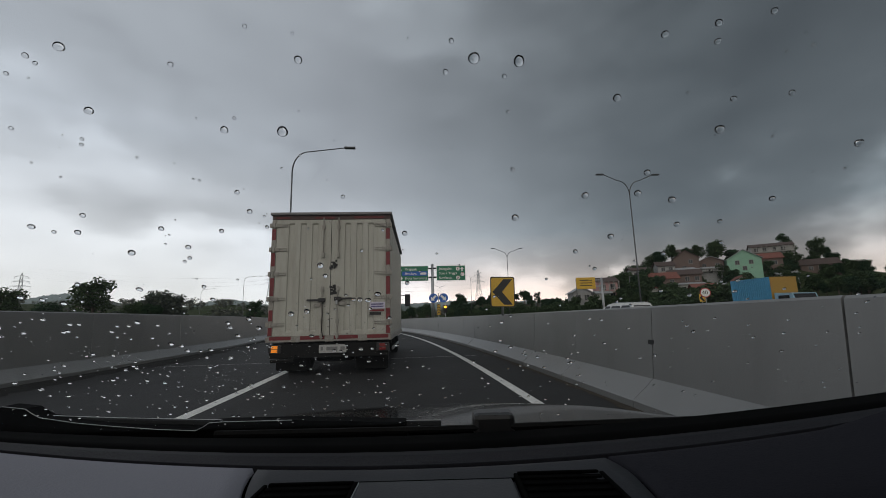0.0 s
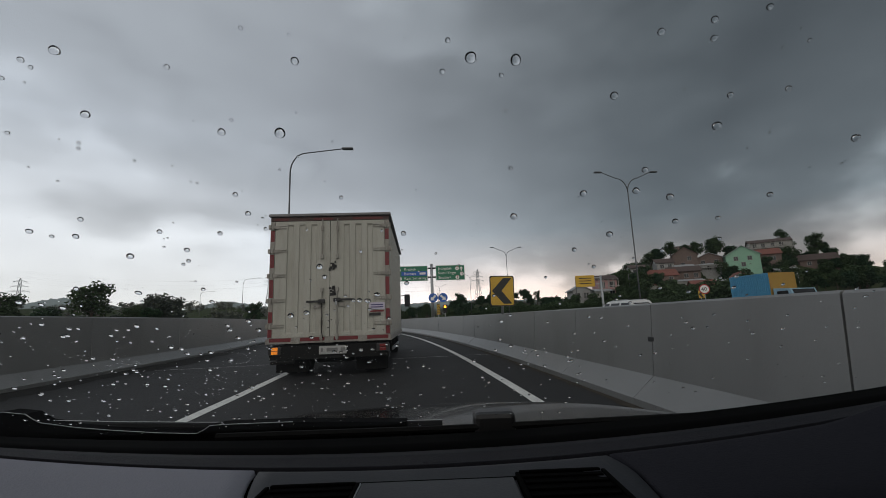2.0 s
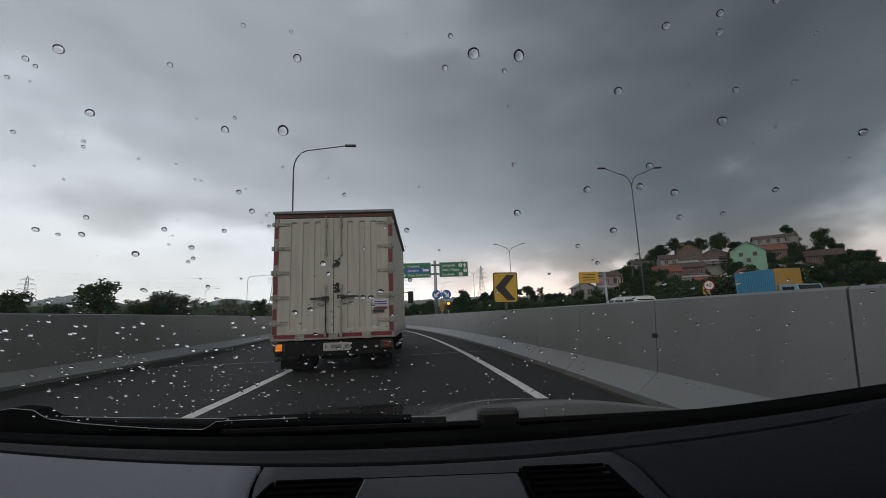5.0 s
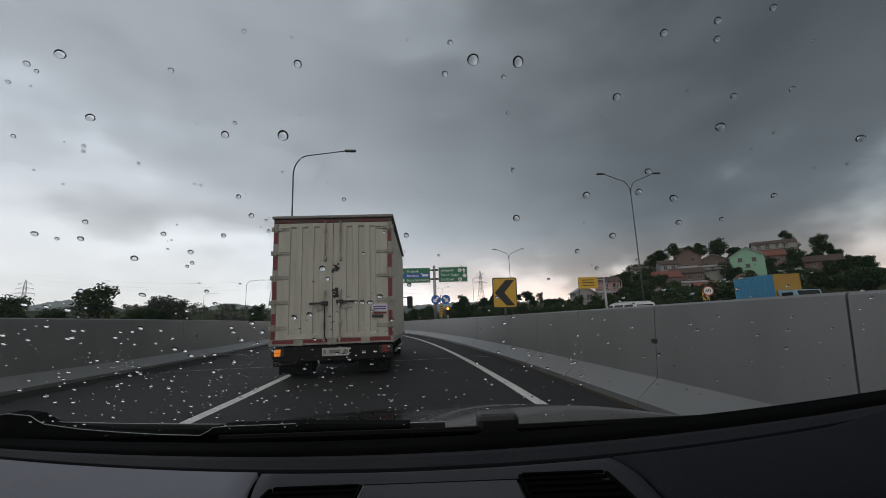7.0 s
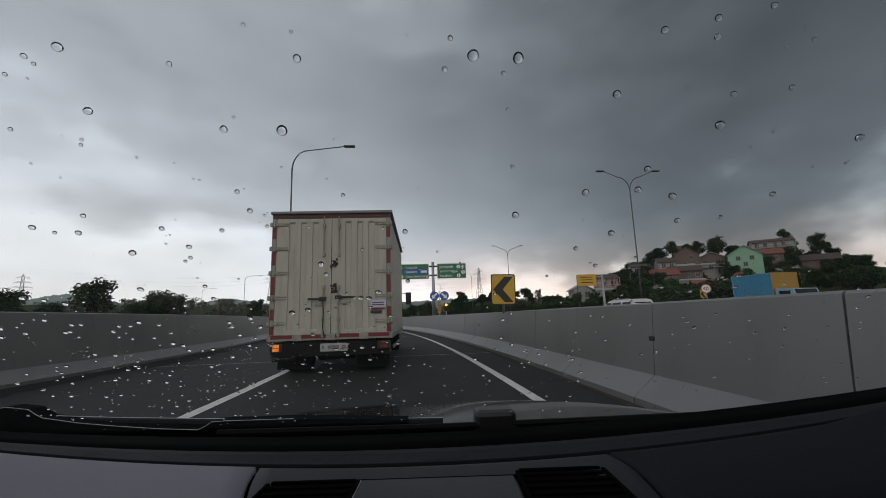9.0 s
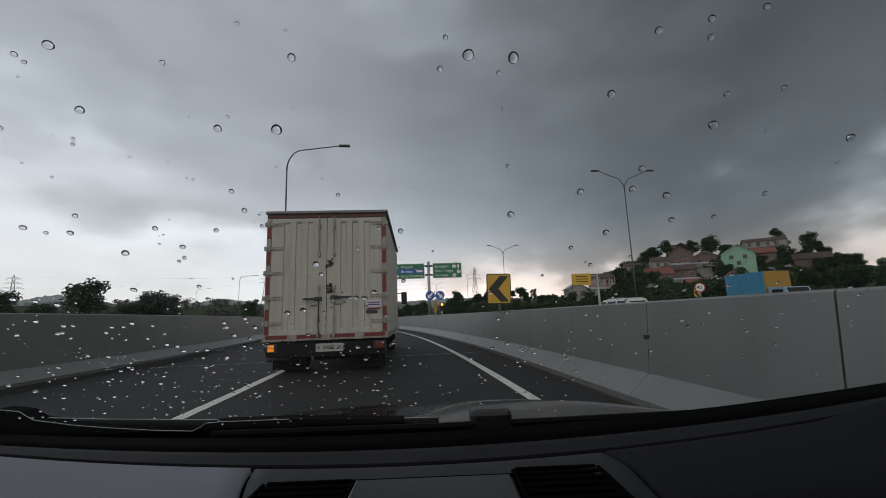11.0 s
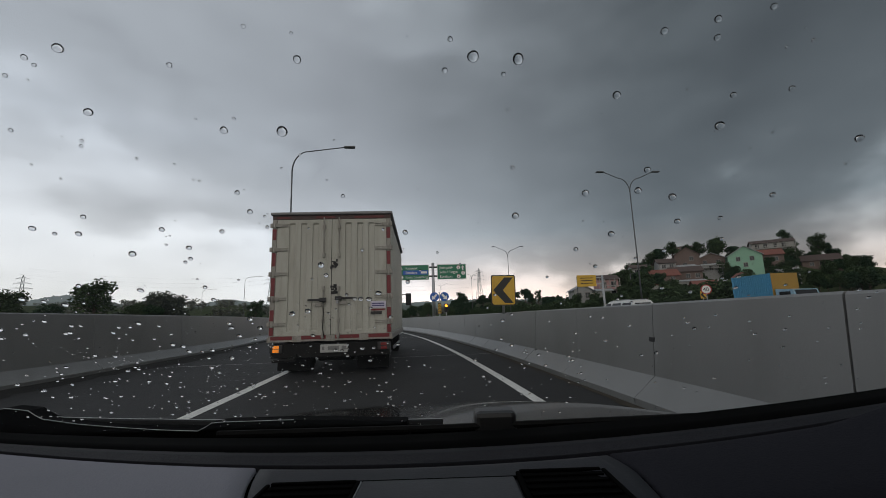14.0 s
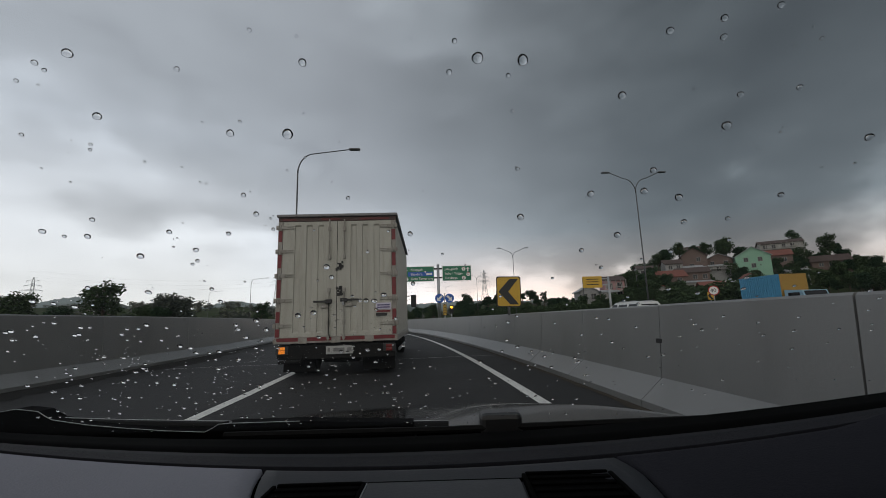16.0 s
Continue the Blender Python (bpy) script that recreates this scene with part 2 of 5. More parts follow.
def wheel_disc(bm, x0, x1, r, y, z, n=28, inner=0.0):
    """A wheel about an axis along x."""
    prof = ((x0, r * 0.9), (x0 + 0.03, r), (x1 - 0.03, r), (x1, r * 0.9), (x1, inner), (x0, inner))
    rings = [[bm.verts.new((px, y + pr * math.cos(2 * math.pi * k / n), z + pr * math.sin(2 * math.pi * k / n))) for k in range(n)] for px, pr in prof if pr > 0]
    closed = rings + [rings[0]] if inner else rings
    for a, b in zip(closed, closed[1:]):
        for k in range(n):
            bm.faces.new((a[k], a[(k + 1) % n], b[(k + 1) % n], b[k]))
    if not inner:
        bm.faces.new(rings[0])
        bm.faces.new(rings[-1])
    return bm


# ---- the slip road: its right edge line bends to the left ----
def bend():
    """Points and headings along the right edge line, a metre apart, from 60 m behind to 260 m ahead."""
    table = {}
    for sign in (1, -1):
        x, y, h = 1.39, 0.0, 0.06
        for i in range(261 if sign > 0 else 61):
            table[sign * i] = (x, y, h)
            s = i * sign
            k = 1 / 160 if s < 75 else max(0.0, (150 - s) / 75) / 160
            x, y, h = x - sign * math.sin(h), y + sign * math.cos(h), h + sign * k
    return table


BEND = bend()


def along(s, off, z=0.0):
    i = math.floor(s)
    f = s - i
    a, b = BEND[i], BEND[min(i + 1, 260)]
    x, y, h = (p + (q - p) * f for p, q in zip(a, b))
    return Vector((x + off * math.cos(h), y + off * math.sin(h), z)), h


def strip(o0, o1, s0, s1, z, step=2.0, cuts=1):
    n = max(1, round((s1 - s0) / step))
    return loft([[along(s0 + (s1 - s0) * i / n, o0 + (o1 - o0) * k / cuts, z)[0] for k in range(cuts + 1)] for i in range(n + 1)])


def smooth01(v):
    v = min(max(v, 0.0), 1.0)
    return v * v * (3 - 2 * v)


HILL_TURN, HILL_X, HILL_Y = 8.0, 11.0, 28.0


def on_hill(x, y):
    """From the hillside's own plan to the ground's."""
    c, s = math.cos(radians(HILL_TURN)), math.sin(radians(HILL_TURN))
    return x * c - y * s + HILL_X, x * s + y * c + HILL_Y


def off_hill(x, y):
    c, s = math.cos(radians(HILL_TURN)), math.sin(radians(HILL_TURN))
    x, y = x - HILL_X, y - HILL_Y
    return x * c + y * s, y * c - x * s


def terrain(x, y):
    """Flat by the road, a hillside to the right, low ridges far off."""
    u, v = off_hill(x, y)
    h = smooth01((u - 0.35 * v - 2) / 20) * 4.0 * smooth01((v - 42) / 24) + smooth01((u - 0.5 * v) / 40) * 18 * smooth01((v - 75) / 50)
    h *= 1 - 0.6 * smooth01((u - 1.45 * v) / 34)
    far = math.hypot(x, y)
    west = max(0.0, -x) / max(y, 30.0)
    h += smooth01((far - 200) / 150) * smooth01((west - 0.3) / 0.2) * (5 + 5 * smooth01((west - 0.75) / 0.25) + 4 * math.exp(-((west - 0.52) / 0.09) ** 2))
    h += smooth01((far - 220) / 260) * (5 + 7 * (0.5 + 0.5 * math.sin(x * 0.011 + 1.3) * math.cos(y * 0.007)))
    h += 6.5 * math.exp(-((x - 21) ** 2 + (y - 146) ** 2) / 420)
    return h - 0.05


def ground_sheet():
    def steps():
        near = [i * 8.0 for i in range(0, 31)]
        far = [300, 380, 480, 640, 900, 1400, 2400, 4200]
        return [-v for v in far[::-1]] + [-v for v in near[:0:-1]] + near + far
    xs, ys = steps(), steps()
    return loft([[(x, y, terrain(x, y)) for x in xs] for y in ys])


tagged(part("ground", ground_sheet(), GRASS), "rough grass and earth beside the road", "ground", kind="stuff")
tagged(part("road", strip(-8.2, 1.6, -55, 250, 0.0, cuts=4), ASPHALT), "dark damp asphalt slip road curving away", "road", kind="structure")
tagged(part("road", strip(10, 31, -55, 250, 0.0, cuts=4), ASPHALT), "dark asphalt main carriageway behind the barrier", "road", kind="structure")
lines = thing("road_marking", Matrix(), "worn white painted edge lines on asphalt", "road marking", kind="structure")
part("edge_line", strip(-0.12, 0.005, -20, 200, 0.005), PAINT_LINE, lines)
part("edge_line", strip(-3.77, -3.63, -20, 200, 0.005), PAINT_LINE, lines)
# a pair of thin sealed joints across the lanes
for s in (10.4, 21.0):
    part("sealed_joint", strip(-7.8, 0.75, s, s + 0.022, 0.004, step=0.022, cuts=12), PAINT_LINE, lines, "thin pale sealed joint across the road")



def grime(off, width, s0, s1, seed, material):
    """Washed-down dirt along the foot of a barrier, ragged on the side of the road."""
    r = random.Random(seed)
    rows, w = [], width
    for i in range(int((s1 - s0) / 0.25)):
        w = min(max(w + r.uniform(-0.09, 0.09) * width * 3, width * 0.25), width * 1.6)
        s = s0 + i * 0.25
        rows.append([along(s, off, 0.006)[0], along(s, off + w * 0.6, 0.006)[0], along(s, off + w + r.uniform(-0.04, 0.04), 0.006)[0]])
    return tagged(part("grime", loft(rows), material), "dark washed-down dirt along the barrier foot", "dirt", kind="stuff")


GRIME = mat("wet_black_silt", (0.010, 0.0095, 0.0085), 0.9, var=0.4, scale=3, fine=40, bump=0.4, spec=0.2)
SILT = mat("brown_silt", (0.050, 0.043, 0.034), 0.95, var=0.4, scale=3, fine=40, bump=0.4, spec=0.1)
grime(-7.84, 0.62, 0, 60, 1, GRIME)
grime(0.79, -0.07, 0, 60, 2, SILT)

PROFILE = ((0.0, 0.0), (0.0, 0.07), (0.24, 0.27), (0.30, 1.0), (0.50, 1.0), (0.56, 0.0))


def barrier_mesh(name, side, high, length):
    bm = bmesh.new()
    prism(bm, [(side * x, z if z < 0.5 else high) for x, z in PROFILE], 0.006, length - 0.006)
    edges = [e for e in bm.edges if all(abs(v.co.z - high) < 1e-4 for v in e.verts) and abs(e.verts[0].co.y - e.verts[1].co.y) > 0.5]
    bmesh.ops.bevel(bm, geom=edges, offset=0.018, segments=1, affect="EDGES")
    bmesh.ops.recalc_face_normals(bm, faces=bm.faces)
    me = bpy.data.meshes.new(name)
    bm.to_mesh(me)
    bm.free()
    me.materials.append(CONCRETE)
    return me


def barrier(name, off, side, high, s0, s1, length, label):
    wall = thing(name, Matrix(), label, "concrete barrier", kind="structure")
    me = barrier_mesh("panel", side, high, length)
    n = int((s1 - s0) / length)
    rng = random.Random(5)
    for i in range(n):
        p, h = along(s0 + i * length, off)
        q, _ = along(s0 + (i + 1) * length, off)
        turn = math.atan2(-(q.x - p.x), q.y - p.y)
        ob = new("panel", me)
        ob.parent = wall
        ob.matrix_basis = Matrix.Translation(p) @ Matrix.Rotation(turn, 4, "Z") @ Matrix.Rotation(rng.uniform(-0.002, 0.002), 4, "Y") @ Matrix.Translation((rng.uniform(-0.003, 0.003), 0, rng.uniform(-0.004, 0.002))) @ Matrix.Diagonal((1, (q - p).length / length, 1, 1))
    return wall


right_wall = barrier("wall_right", 0.80, 1, 1.0, -26.2, 190, 1.9, "tall pale concrete crash barrier with sloped foot and panel joints")
left_wall = barrier("wall_left", -7.85, -1, 1.24, -26, 190, 4.0, "weathered grey concrete crash barrier with sloped foot")
for wall, off, s, high in ((right_wall, 1.09, 4.22, 0.63), (right_wall, 1.075, 13.2, 0.62), (right_wall, 1.075, 21.3, 0.62), (left_wall, -8.14, 15.0, 0.72), (left_wall, -8.14, 27.0, 0.72)):
    p, h = along(s, off, high)
    b = bmesh.new()
    box(b, (-0.025, -0.055, -0.025), (0.025, 0.055, 0.025), 0.006)
    ob = part("reflector_bracket", b, DARK_STEEL, wall, "small dark reflector bracket")
    ob.matrix_basis = Matrix.Translation(p) @ Matrix.Rotation(h, 4, "Z")


# ---- the box truck ahead ----
def corrugated(x0, x1, z0, z1, y, channels, deep=0.022):
    """A flat skin with pressed-in upright channels (from, to), seen from -y."""
    pts = [(x0, y)]
    for a, b in channels:
        pts += [(a, y), (a + 0.010, y + deep), (b - 0.010, y + deep), (b, y)]
    pts.append((x1, y))
    zi0, zi1 = z0 + 0.06, z1 - 0.06
    rows = [[(px, y, z) for px, _ in pts] for z in (z0, zi0)]
    rows += [[(px, py, z) for px, py in pts] for z in (zi0 + 0.03, zi1 - 0.03)]
    rows += [[(px, y, z) for px, _ in pts] for z in (zi1, z1)]
    bm = loft(rows)
    back = y + 0.03
    a = [bm.verts.new(c) for c in ((x0, back, z0), (x1, back, z0), (x1, back, z1), (x0, back, z1))]
    bm.faces.new(a)
    return bm


def even_channels(start, end, wide, gap):
    n = int((end - start + gap) / (wide + gap))
    return [(start + k * (wide + gap), start + k * (wide + gap) + wide) for k in range(n)]


def box_truck(m):
    truck = thing("box_truck", m, "off-white box truck with corrugated rear doors and red tape", "truck")
    hw, z0, z1, long = 1.07, 0.60, 2.86, 4.7
    # body: ribbed sides, floor, roof
    bm = bmesh.new()
    box(bm, (-hw + 0.03, 0.05, z0 + 0.02), (hw - 0.03, long, z1 - 0.03))
    part("box_core", bm, BOX_WHITE, truck)
    for side in (-1, 1):
        skin = corrugated(0.0, long - 0.1, z0 + 0.06, z1 - 0.08, 0.0, even_channels(0.06, long - 0.16, 0.06, 0.09), 0.02)
        skin.transform(Matrix.Translation((side * (hw - 0.012), 0.06, 0)) @ Matrix.Rotation(radians(90), 4, "Z") @ Matrix.Diagonal((1, side, 1, 1)))
        part("side_wall", skin, BOX_WHITE, truck)
        part("side_rail", boxed((side * hw - 0.035, 0.0, z0 - 0.02), (side * hw + 0.012, long, z0 + 0.07), 0.008), BOX_EDGE, truck)
    part("roof_cap", boxed((-hw - 0.03, -0.05, z1 - 0.005), (hw + 0.03, long, z1 + 0.05), 0.015), mat("grey_roof_edging", (0.17, 0.168, 0.172), 0.55, 0.2, var=0.15, scale=4), truck, "grey metal roof edging")
    part("header", boxed((-hw, -0.012, z1 - 0.085), (hw, 0.05, z1 - 0.006), 0.006), RUST_TRIM, truck, "dark rusty header rail over the doors")
    for a, b in ((-1.0, -0.75), (-0.3, 0.05), (0.4, 0.95)):
        part("red_tape", boxed((a, -0.017, z1 - 0.07), (b, -0.0125, z1 - 0.03)), mat("dark_red_old_tape", (0.10, 0.012, 0.012), 0.6, var=0.3, scale=9), truck, "dark worn red tape")
    for side in (-1, 1):
        part("corner_post", boxed((min(side * hw, side * (hw - 0.085)), -0.02, z0 + 0.09), (max(side * hw, side * (hw - 0.085)), 0.06, z1 - 0.088), 0.008), BOX_EDGE, truck)
        # red tape in pieces up the post
        for a, b in ((0.10, 0.24), (0.35, 0.54), (0.79, 1.11), (1.32, 1.56), (1.80, 2.00)):
            x = side * (hw - 0.045)
            part("red_tape", boxed((x - 0.034, -0.024, z0 + a), (x + 0.034, -0.0205, z0 + b)), RED_TAPE, truck, "faded red reflective tape")
    part("sill", boxed((-hw, -0.025, z0 - 0.015), (hw, 0.06, z0 + 0.085), 0.008), BOX_EDGE, truck)
    for a, b in ((-1.03, -0.66), (-0.50, -0.08), (0.08, 0.50), (0.66, 1.03)):
        part("red_tape", boxed((a, -0.0305, z0 + 0.02), (b, -0.026, z0 + 0.082)), RED_TAPE, truck, "faded red reflective tape")
    # the two doors
    for side in (-1, 1):
        x0, x1 = sorted((side * 0.005, side * (hw - 0.09)))
        door = part("door", corrugated(x0, x1, z0 + 0.09, z1 - 0.09, -0.016, sorted(tuple(sorted((side * (hw - 0.30 - 0.21 * k), side * (hw - 0.41 - 0.21 * k)))) for k in range(3)), 0.024), BOX_WHITE, truck)
        for k in range(5):
            z = z0 + 0.29 + k * 0.443
            xa = side * (hw - 0.02)
            bm = bmesh.new()
            lo, hi = sorted((xa, xa - side * 0.27))
            mid = xa - side * 0.14
            box(bm, (min(xa, mid), -0.036, z - 0.032), (max(xa, mid), -0.024, z + 0.032), 0.004)
            for dz in (-0.02, 0.02):
                box(bm, (lo, -0.033, z + dz - 0.007), (hi, -0.022, z + dz + 0.007), 0.003)
            tube(bm, [(xa - side * 0.035, -0.045, z - 0.05), (xa - side * 0.035, -0.045, z + 0.05)], 0.016, n=8)
            box(bm, (min(xa, xa + side * 0.05), -0.05, z - 0.042), (max(xa, xa + side * 0.05), -0.015, z + 0.042), 0.01)
            part("hinge", bm, BOX_EDGE, door, "painted strap hinge")
        # lock bar with guides
        x = side * 0.135
        for za, zb, guides in ((z0 + 0.02, z0 + 0.93, (z0 + 0.08, z0 + 0.33, z0 + 0.90)), (z0 + 1.47, z1 - 0.06, (z0 + 1.50, z1 - 0.24))):
            bm = bmesh.new()
            tube(bm, [(x, -0.05, za), (x, -0.05, zb)], 0.013, n=10)
            for z in guides:
                box(bm, (x - 0.026, -0.066, z - 0.04), (x + 0.026, -0.02, z + 0.04), 0.008)
            part("lock_bar", bm, BOX_EDGE, door, "vertical lock bar with guides")
        bm = bmesh.new()
        z = z0 + 0.70 + (0.0 if side < 0 else 0.02)
        box(bm, (min(side * 0.10, side * 0.40), -0.075, z - 0.018), (max(side * 0.10, side * 0.40), -0.055, z + 0.018), 0.008)
        box(bm, (x - 0.06, -0.085, z - 0.035), (x + 0.06, -0.03, z + 0.035), 0.01)
        part("handle", bm, DARK_STEEL, door, "dark steel door handle")
        bm = bmesh.new()
        xa = side * 0.22
        box(bm, (xa - 0.06, -0.05, z - 0.12), (xa + 0.06, -0.03, z - 0.055), 0.01)
        part("handle_catch", bm, BOX_EDGE, door)
    part("loose_cord", tube(bmesh.new(), [(-0.16, -0.08, z0 + 0.72), (-0.125, -0.085, z0 + 0.66), (-0.118, -0.08, z0 + 0.45), (-0.128, -0.075, z0 + 0.22), (-0.105, -0.07, z0 + 0.06)], 0.007, n=6), RUBBER, truck, "thin dark cord hanging from the handle")
    part("red_tape", boxed((0.71, -0.0335, z0 + 0.485), (0.955, -0.029, z0 + 0.515)), RED_TAPE, truck, "faded red reflective tape")
    part("door_seal", boxed((-0.0045, -0.017, z0 + 0.09), (0.0045, -0.006, z1 - 0.09)), RUBBER, truck, "black rubber door seal")
    for x in (-0.58, 0.0, 0.58):
        part("sill_bracket", boxed((x - 0.075, -0.036, z0 - 0.02), (x + 0.075, -0.0265, z0 + 0.075), 0.004), BOX_EDGE, truck)
    part("padlock", boxed((0.105, -0.095, z0 + 0.62), (0.145, -0.075, z0 + 0.69), 0.008), STEEL, truck, "small steel padlock")
    # scraps of old stickers where the doors meet, as plain shapes
    rng = random.Random(3)
    for zc in (0.88, 1.34):
        for _ in range(11):
            x, z = rng.uniform(0.0, 0.11), z0 + zc + rng.uniform(-0.07, 0.07)
            part("sticker_scrap", boxed((x - rng.uniform(0.01, 0.03), -0.0335, z - rng.uniform(0.01, 0.035)), (x + rng.uniform(0.01, 0.03), -0.0295, z + rng.uniform(0.01, 0.035))), BLACK_PAINT, truck, "torn black sticker scrap")
    sticker = part("sticker", boxed((0.70, -0.0335, z0 + 0.53), (0.97, -0.029, z0 + 0.65)), mat("pale_lilac_sticker", (0.50, 0.47, 0.58), 0.5, var=0.08), truck, "pale lilac sticker with dark bars")
    for z in (0.56, 0.60):
        part("print_bar", boxed((0.725, -0.037, z0 + z), (0.945, -0.0345, z0 + z + 0.02)), mat("indigo_print", (0.07, 0.06, 0.16), 0.5), sticker)
    part("sticker", boxed((0.70, -0.0335, z0 + 0.42), (0.90, -0.029, z0 + 0.47)), BLACK_PAINT, truck, "dark strip sticker")
    # chassis and rear gear
    bm = bmesh.new()
    for x in (-0.42, 0.42):
        box(bm, (x - 0.04, 0.05, 0.42), (x + 0.04, long + 1.5, 0.60))
    for y in (0.1, 1.2, 2.4, 3.6):
        box(bm, (-1.0, y, 0.46), (1.0, y + 0.08, 0.56))
    part("chassis", bm, UNDERSIDE, truck)
    bm = bmesh.new()
    box(bm, (-1.03, 0.0, 0.31), (1.03, 0.05, 0.545), 0.01)
    part("tail_beam", bm, UNDERSIDE, truck, "black tail beam")
    bm = bmesh.new()
    tube(bm, [(-0.98, -0.04, 0.27), (-0.6, -0.05, 0.28), (-0.58, 0.05, 0.4)], 0.03, n=10)
    part("step", bm, UNDERSIDE, truck, "bent black step bar")
    plate = part("number_plate", boxed((-0.17, -0.035, 0.385), (0.30, -0.018, 0.525), 0.006), PLATE_GREY, truck, "scuffed pale number plate")
    for x, w in ((-0.14, 0.04), (-0.04, 0.19), (0.20, 0.075)):
        part("plate_bar", boxed((x, -0.040, 0.43), (x + w, -0.036, 0.49)), mat("worn_plate_ink", (0.16, 0.16, 0.16), 0.6), plate)
    for side in (-1, 1):
        lamp = part("tail_light", boxed((side * 0.93 - 0.11, -0.03, 0.40), (side * 0.93 + 0.11, 0.0, 0.54), 0.01), BLACK_PAINT, truck, "tail light cluster")
        x = side * 0.93
        for k in (0, 1):
            part("lens", boxed((x - 0.055, -0.04, 0.412 + k * 0.062), (x + 0.055, -0.028, 0.466 + k * 0.062), 0.006), AMBER if side < 0 else RED_LENS, lamp)
        # mud flaps and twin rear wheels
        part("mud_flap", boxed((min(side * 0.42, side * 1.0), 0.30, 0.07), (max(side * 0.42, side * 1.0), 0.315, 0.5)), RUBBER, truck, "black rubber mud flap")
        for y, pairs in ((0.78, ((0.50, 0.70), (0.74, 0.94))), (4.9, ((0.72, 0.94),))):
            for a, b in pairs:
                bm = bmesh.new()
                wheel_disc(bm, min(side * a, side * b), max(side * a, side * b), 0.40, y, 0.40, inner=0.2)
                tyre = part("wheel", bm, RUBBER, truck, "black tyre", True)
                bm = bmesh.new()
                xm = side * (a + b) / 2
                wheel_disc(bm, xm - 0.035, xm + 0.035, 0.205, y, 0.40, n=20)
                part("rim", bm, STEEL, tyre)
        part("side_guard", boxed((side * 1.0 - 0.02, 1.6, 0.3), (side * 1.0 + 0.02, 3.9, 0.36), 0.01), STEEL, truck)
    # added block that darkens the gap between the wheels, where shade lies
    part("shade_filler", boxed((-0.36, 0.45, 0.20), (0.36, 1.5, 0.45), 0.06), UNDERSIDE, truck, "dark filler block for the shade beneath")
    bm = bmesh.new()
    tube(bm, [(-0.86, 0.78, 0.40), (0.86, 0.78, 0.40)], 0.06, n=10)
    part("rear_axle", bm, UNDERSIDE, truck)
    # cab
    bm = bmesh.new()
    prism(bm, ((4.8, 0.45), (6.35, 0.45), (6.4, 1.1), (6.1, 2.05), (4.8, 2.1)), -0.95, 0.95)
    bm.transform(Matrix.Rotation(radians(90), 4, "Z") @ Matrix.Diagonal((1, -1, 1, 1)))
    part("cab", bm, mat("white_cab_paint", (0.62, 0.62, 0.6), 0.3, var=0.05, coat=0.6), truck, "white driver's cab")
    for side in (-1, 1):
        mirror = boxed((min(side * 1.12, side * 1.30), 6.05, 1.35), (max(side * 1.12, side * 1.30), 6.13, 1.75), 0.03)
        tube(mirror, [(side * 0.93, 6.1, 1.7), (side * 1.15, 6.1, 1.72)], 0.012)
        part("mirror", mirror, BLACK_PAINT, truck, "black door mirror on a stalk")
    return truck


box_truck(pose(-1.985, 7.30, 0.0, 0, 0, 3.2))


# ---- the car that carries the camera ----
def curve3(left, mid, right, x, reach):
    """A soft curve through three heights at -reach, 0 and reach."""
    a, b = (left + right) / 2 - mid, (right - left) / 2
    k = x / reach
    return mid + b * k + a * k * k


# rows across the dashboard from the glass back: distance ahead, then height at the left, middle and right
ROW_GLASS = (0.60, 0.786, 0.766, 0.806)
ROW_BLACK = (0.52, 0.788, 0.765, 0.801)
ROW_GROOVE = (0.45, 0.798, 0.772, 0.808)
ROW_NEAR = (0.30, 0.780, 0.767, 0.775)


def dash_row(row, x0, x1, dz=0.0, dy=0.0, n=24):
    y, a, m, b = row
    reach = y * 1.035
    out = []
    for i in range(n + 1):
        x = x0 + (x1 - x0) * i / n
        k = max(-1.25, min(1.25, x / reach)) * reach
        out.append((x, y + dy, curve3(a, m, b, k, reach) + dz))
    return out


def between(r0, r1, f):
    return tuple(a + (b - a) * f for a, b in zip(r0, r1))


def slab(rows, thick=0.02):
    """A skin with a folded-down rim."""
    low = lambda row, d: [(x, y, z - d) for x, y, z in row]
    return loft([low(rows[0], thick)] + rows + [low(rows[-1], thick)])


